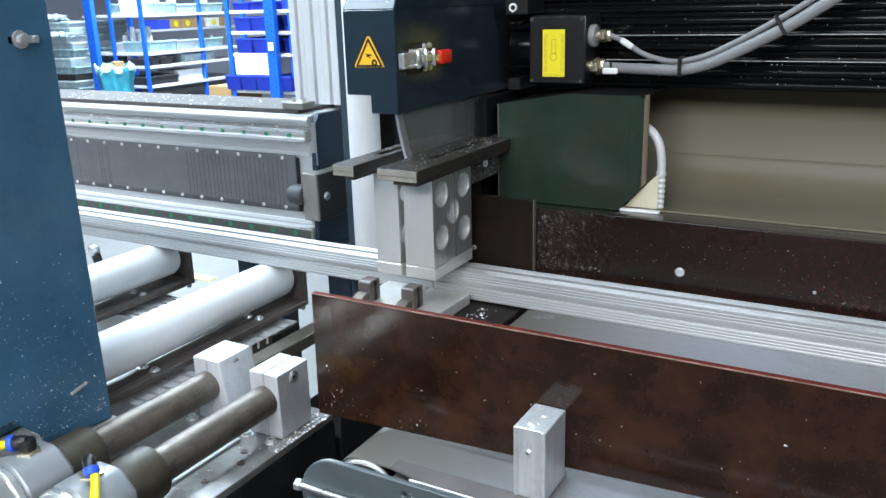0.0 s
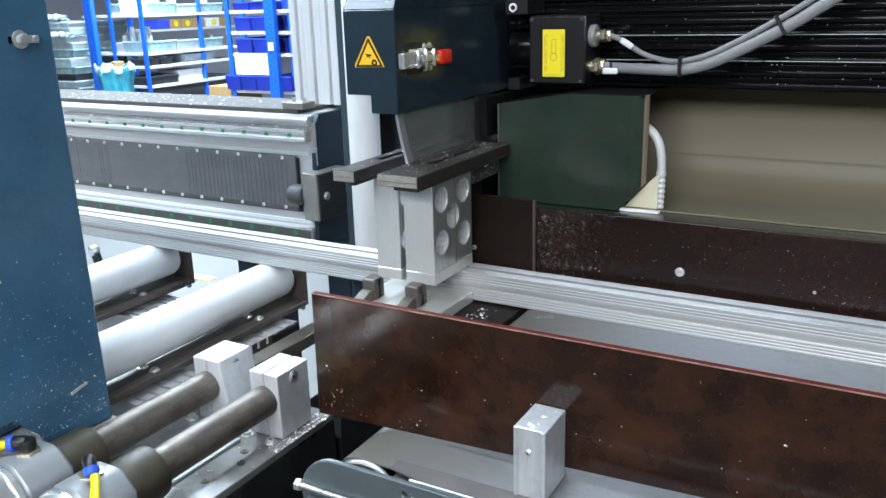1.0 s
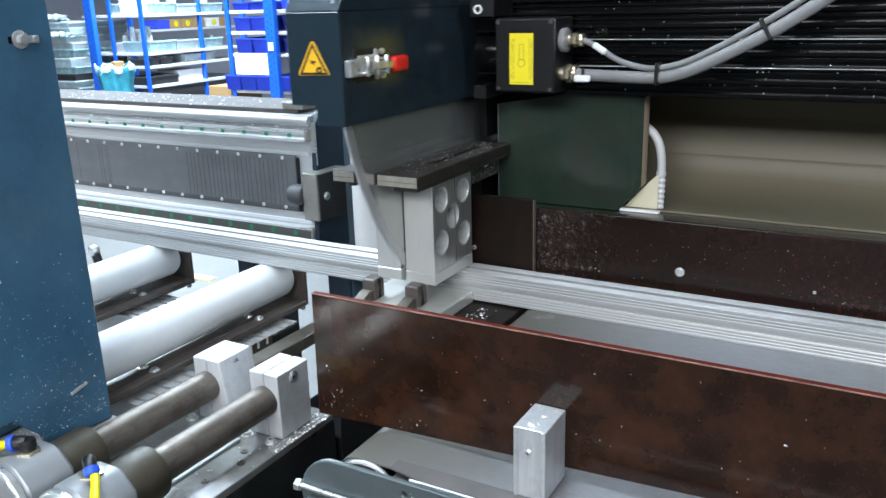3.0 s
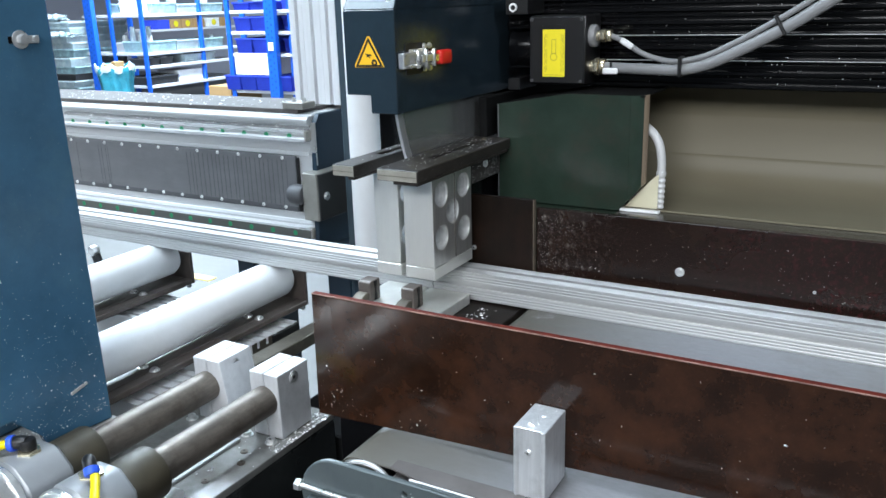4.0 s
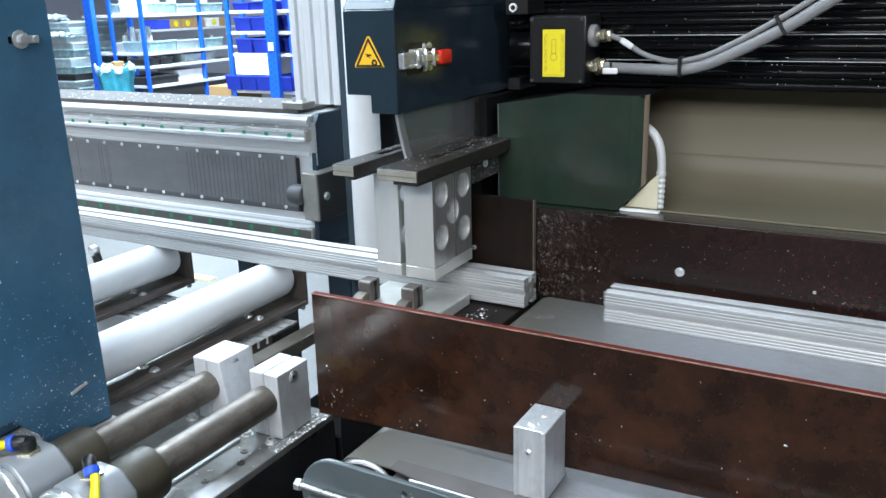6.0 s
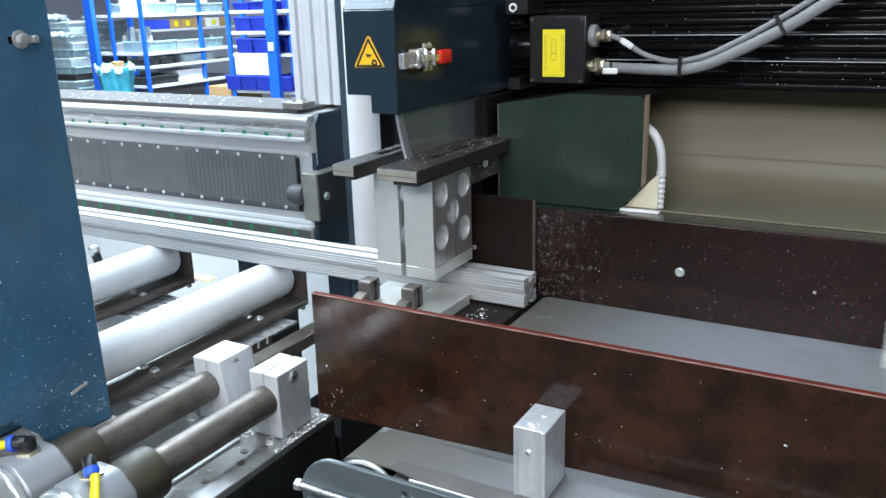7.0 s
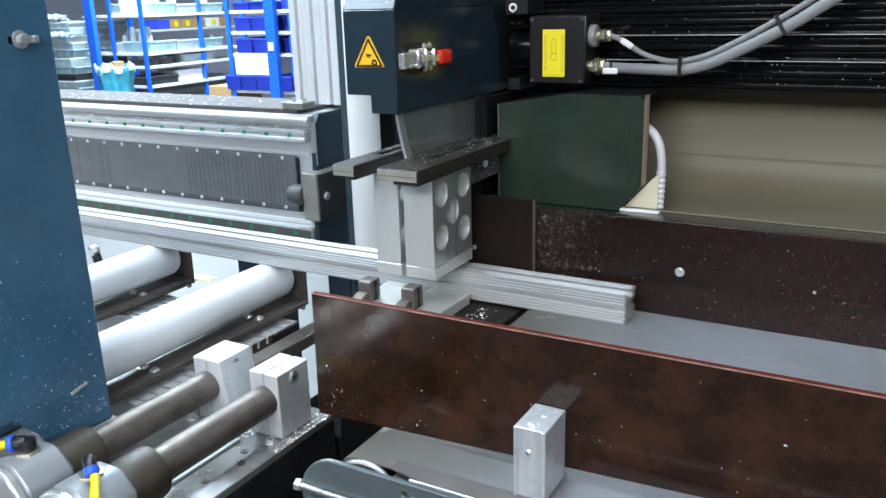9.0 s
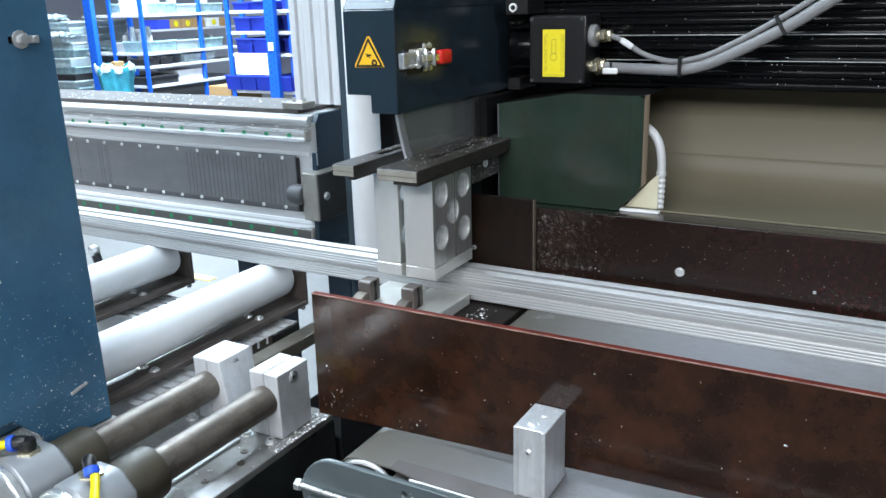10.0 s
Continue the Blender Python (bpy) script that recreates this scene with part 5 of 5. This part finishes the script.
crate("white_box", -4.20, 3.06, 1.323, 0.18, 0.2, 0.12, BOX_WHITE, "white carton box on the upper shelf", 1.0)
crate("clear_tray", -4.345, 3.06, 1.323, 0.10, 0.2, 0.06, TRAY, "clear plastic tray on the upper shelf", 0.9)

# stack of film-wrapped trays on the floor
zz = 0.60
for k in range(13):
    hh = rng.uniform(0.035, 0.066)
    m = (TRAY, FILM, DARK_GREY, TRAY, FILM, DARK_GREY, TRAY, FILM, TRAY, FILM, FILM, FILM, FILM)[k]
    crate("stacked_tray", -4.90 + rng.uniform(-0.03, 0.03), 2.9 + rng.uniform(-0.04, 0.02), zz, 0.50 + rng.uniform(-0.07, 0.06), 0.5, hh, m, "stacked film-wrapped grey tray", rng.uniform(0.9, 0.98))
    zz += hh + 0.001
for k in range(9):
    bm = bmesh.new()
    bmesh.ops.create_icosphere(bm, subdivisions=3, radius=1.0)
    cx, cz, ph = -4.86 + rng.uniform(-0.13, 0.16), rng.choice((zz + 0.012, zz + 0.03, zz - 0.09)), rng.uniform(0, 6)
    for v in bm.verts:
        r = 1 + 0.35 * math.sin(9 * v.co.x + 6 * v.co.y + ph) + 0.2 * math.sin(15 * v.co.z + 11 * v.co.x)
        v.co = Vector((cx + v.co.x * r * 0.10, 2.93 + v.co.y * r * 0.07, cz + v.co.z * r * 0.022))
    solo("film_sheet", enlarge(bm), FILM, "crumpled shiny plastic film over the tray stack", "plastic film", hall(cx, 2.93, cz), "film over the trays")

# waste bin with its bag
can = thing("waste_bin", hall(-3.86, 2.6, 0.0), "waste bin lined with a crumpled teal plastic bag", "waste bin")
bm = bmesh.new()
loops = []
for z, r in ((0.60, 0.078), (0.7, 0.084), (0.80, 0.092), (0.9, 0.100), (0.945, 0.112), (0.975, 0.120), (1.000, 0.118), (0.995, 0.106), (0.93, 0.1)):
    loops.append([bm.verts.new((-3.86 + (r + 0.008 * math.sin(7 * a + z * 9) + 0.005 * math.sin(17 * a + z * 20)) * math.cos(a), 2.6 + (r + 0.008 * math.sin(7 * a)) * math.sin(a), z + (0.012 * math.sin(5 * a) if z > 0.95 else 0))) for a in [2 * math.pi * i / 64 for i in range(64)]])
for A, B in zip(loops, loops[1:]):
    for i in range(64):
        bm.faces.new((A[i], A[(i + 1) % 64], B[(i + 1) % 64], B[i]))
part("bag", enlarge(bm), TEAL, can, "crumpled teal plastic bag")
loops, bm = [], bmesh.new()
for z, r in ((0.962, 0.121), (0.990, 0.125), (1.004, 0.121), (1.002, 0.112)):
    loops.append([bm.verts.new((-3.86 + (r + 0.006 * math.sin(9 * a)) * math.cos(a), 2.6 + r * math.sin(a), z + 0.010 * math.sin(5 * a) + 0.006 * math.sin(13 * a))) for a in [2 * math.pi * i / 64 for i in range(64)]])
for A, B in zip(loops, loops[1:]):
    for i in range(64):
        bm.faces.new((A[i], A[(i + 1) % 64], B[(i + 1) % 64], B[i]))
part("bag_rim", enlarge(bm), FILM, can, "pale folded bag rim")
part("contents", enlarge(join(cyl((-3.87, 2.6, 0.93), (-3.87, 2.6, 1.010), 0.085, 24, 0.0, 0.055), bx(-3.83, -3.79, 2.55, 2.62, 0.95, 1.03, 0.004))), CARTON, can, "brown crumpled waste")

# ---- loose swarf ----
U = rng.uniform
chips("bright aluminium swarf flecks clinging to the blue column", 620, lambda: ((-0.2720, U(-0.62, -0.413), 0.832 + 0.20 * U(0, 1) ** 2.4), (1, 0, 0)), 0.00062)
chips("few bright swarf flecks high on the blue column", 22, lambda: ((-0.2720, U(-0.58, -0.413), U(0.95, 1.3)), (1, 0, 0)), 0.0013)
chips("bright swarf flecks stuck to the front guide board", 40, lambda: ((U(0.092, 0.62), -0.4030, U(0.93, 1.03)), (0, -1, 0)), 0.0008)
chips("bright swarf flecks low on the front guide board", 46, lambda: ((0.090 + 0.14 * U(0, 1) ** 1.5, -0.4030, 0.909 + 0.035 * U(0, 1) ** 2), (0, -1, 0)), 0.00065)
chips("fine bright swarf dust on the rear fence board", 300, lambda: ((0.155 + 0.65 * U(0, 1) ** 0.7, FY, 0.91 + 0.11 * U(0, 1)), (0, -1, 0)), 0.0007, 0.06)
chips("bright swarf scratches near the end of the rear fence", 70, lambda: ((0.157 + 0.10 * U(0, 1) ** 1.6, FY, U(0.905, 1.02)), (0, -1, 0)), 0.0006)
chips("pale aluminium dust smeared on the rear fence end", 800, lambda: ((0.154 + 0.075 * U(0, 1) ** 1.4, FY, 0.903 + 0.125 * U(0, 1)), (0, -1, 0)), 0.00035, 0.05)
chips("loose swarf on the black wear plate", 26, lambda: ((U(0.082, 0.125), U(-0.085, -0.015), 0.8965), (0, 0, 1)), 0.0020)
chips("loose swarf on the steel beam beside the clamp block", 190, lambda: ((-0.0815 - 0.022 * U(0, 1) ** 2, U(-0.30, -0.175), 0.7500), (0, 0, 1)), 0.0017)
chips("loose swarf over the steel beam plate", 40, lambda: ((U(-0.19, -0.085), U(-0.46, -0.18), 0.7500), (0, 0, 1)), 0.0018)
chips("swarf scattered on the top plate of the feeder axis", 170, lambda: ((U(-1.25, -0.44), U(0.21, 0.36), 1.1490), (0, 0, 1)), 0.0022)
chips("swarf along the upper nose of the feeder axis", 90, lambda: ((U(-1.2, -0.39), U(0.198, 0.210), 1.1145), (0, 0, 1)), 0.0026)
chips("swarf along the lower rail of the feeder axis", 70, lambda: ((U(-0.75, -0.40), U(0.196, 0.208), 0.9130), (0, 0, 1)), 0.0022)
chips("swarf on the support block", 10, lambda: ((U(0.352, 0.380), U(-0.450, -0.406), 0.9745), (0, 0, 1)), 0.0018)
chips("fine swarf on the conveyor side plate", 12, lambda: ((U(0.15, 0.35), -0.486, U(0.85, 0.895)), (0, -1, 0)), 0.0012)
chips("swarf on the base flange of the column", 110, lambda: ((U(-0.355, -0.275), U(-0.60, -0.44), 0.8115), (0, 0, 1)), 0.0022)


def bar_chips(owner, x0, x1, y1, z, n):
    """Swarf that lies on a clamp bar and moves with it."""
    bm = bmesh.new()
    for _ in range(n):
        s = 0.0008 * U(0.3, 1.7)
        m = Matrix.Translation((U(x0, x1), -0.14 + (y1 + 0.13) * U(0, 1) ** 0.6, z + s * 0.2)) @ Matrix.Rotation(U(0, 6.28), 4, "Z")
        vs = [bm.verts.new(m @ Vector(c)) for c in ((-s, -s * 0.5, 0), (s, -s * 0.4, 0), (s * 0.7, s * 0.5, 0), (-s * 0.8, s * 0.4, 0), (0, 0, s * 0.7))]
        for f in ((0, 1, 4), (1, 2, 4), (2, 3, 4), (3, 0, 4), (3, 2, 1, 0)):
            bm.faces.new([vs[i] for i in f])
    part("swarf", bm, CHIP, owner, "scattered aluminium swarf")["kind"] = "stuff"


bar_chips(clamp_out, 0.006, 0.067, 0.14, 1.1302, 170)
bar_chips(clamp_in, -0.070, -0.036, 0.14, 1.1305, 40)

# ---- what moves ----


def slide(ob, axis_vec, steps):
    base, v = ob.location.copy(), Vector(axis_vec)
    walk(ob, [(t, Matrix.Translation(base + v * s)) for t, s in steps])


def motions():
    slide(head, (0, -1, 0), [(0.0, 0.0), (1.0, 0.0), (1.1, 0.003), (1.2, 0.013), (1.3, 0.027), (1.4, 0.0415), (1.5, 0.057), (1.75, 0.0935), (2.0, 0.130), (2.1, 0.1445), (2.2, 0.158), (2.3, 0.165), (2.4, 0.167), (2.75, 0.167), (2.85, 0.158), (3.1, 0.090), (3.4, 0.012), (3.55, 0.0), (10.0, 0.0)])
    for c in (clamp_out, clamp_in):
        slide(c, (0, 0, -1), [(0.0, 0.0), (0.5, 0.0), (0.55, 0.003), (0.6, 0.0078), (0.65, 0.008), (3.8, 0.008), (3.85, 0.006), (3.92, 0.001), (3.97, 0.0), (10.0, 0.0)])
    slide(pusher, (0, 1, 0), [(0.0, 0.0), (0.45, 0.0), (0.52, 0.004), (0.6, 0.0108), (0.65, 0.011), (3.8, 0.011), (3.86, 0.008), (3.93, 0.001), (3.98, 0.0), (10.0, 0.0)])
    slide(stock, (1, 0, 0), [(0.0, 0.0), (4.15, 0.0), (4.25, 0.010), (4.5, 0.088), (4.6, 0.122), (4.7, 0.145), (4.8, 0.156), (4.9, 0.159), (5.0, 0.159), (8.45, 0.159), (8.55, 0.167), (8.7, 0.203), (9.0, 0.313), (9.5, 0.497), (9.8, 0.609), (10.0, 0.682)])
    slide(offcut, (1, 0, 0), [(0.0, 0.0), (4.15, 0.0), (4.25, 0.010), (4.5, 0.088), (4.6, 0.122), (4.7, 0.145), (4.8, 0.1575), (4.9, 0.173), (5.0, 0.197), (5.1, 0.231), (5.18, 0.248), (5.25, 0.2493), (5.85, 0.2493), (5.95, 0.262), (6.1, 0.312), (6.8, 0.563), (6.9, 0.5985), (7.0, 0.635), (7.5, 0.815), (8.0, 0.995), (8.4, 1.13), (8.6, 1.15), (10.0, 1.15)])


motions()
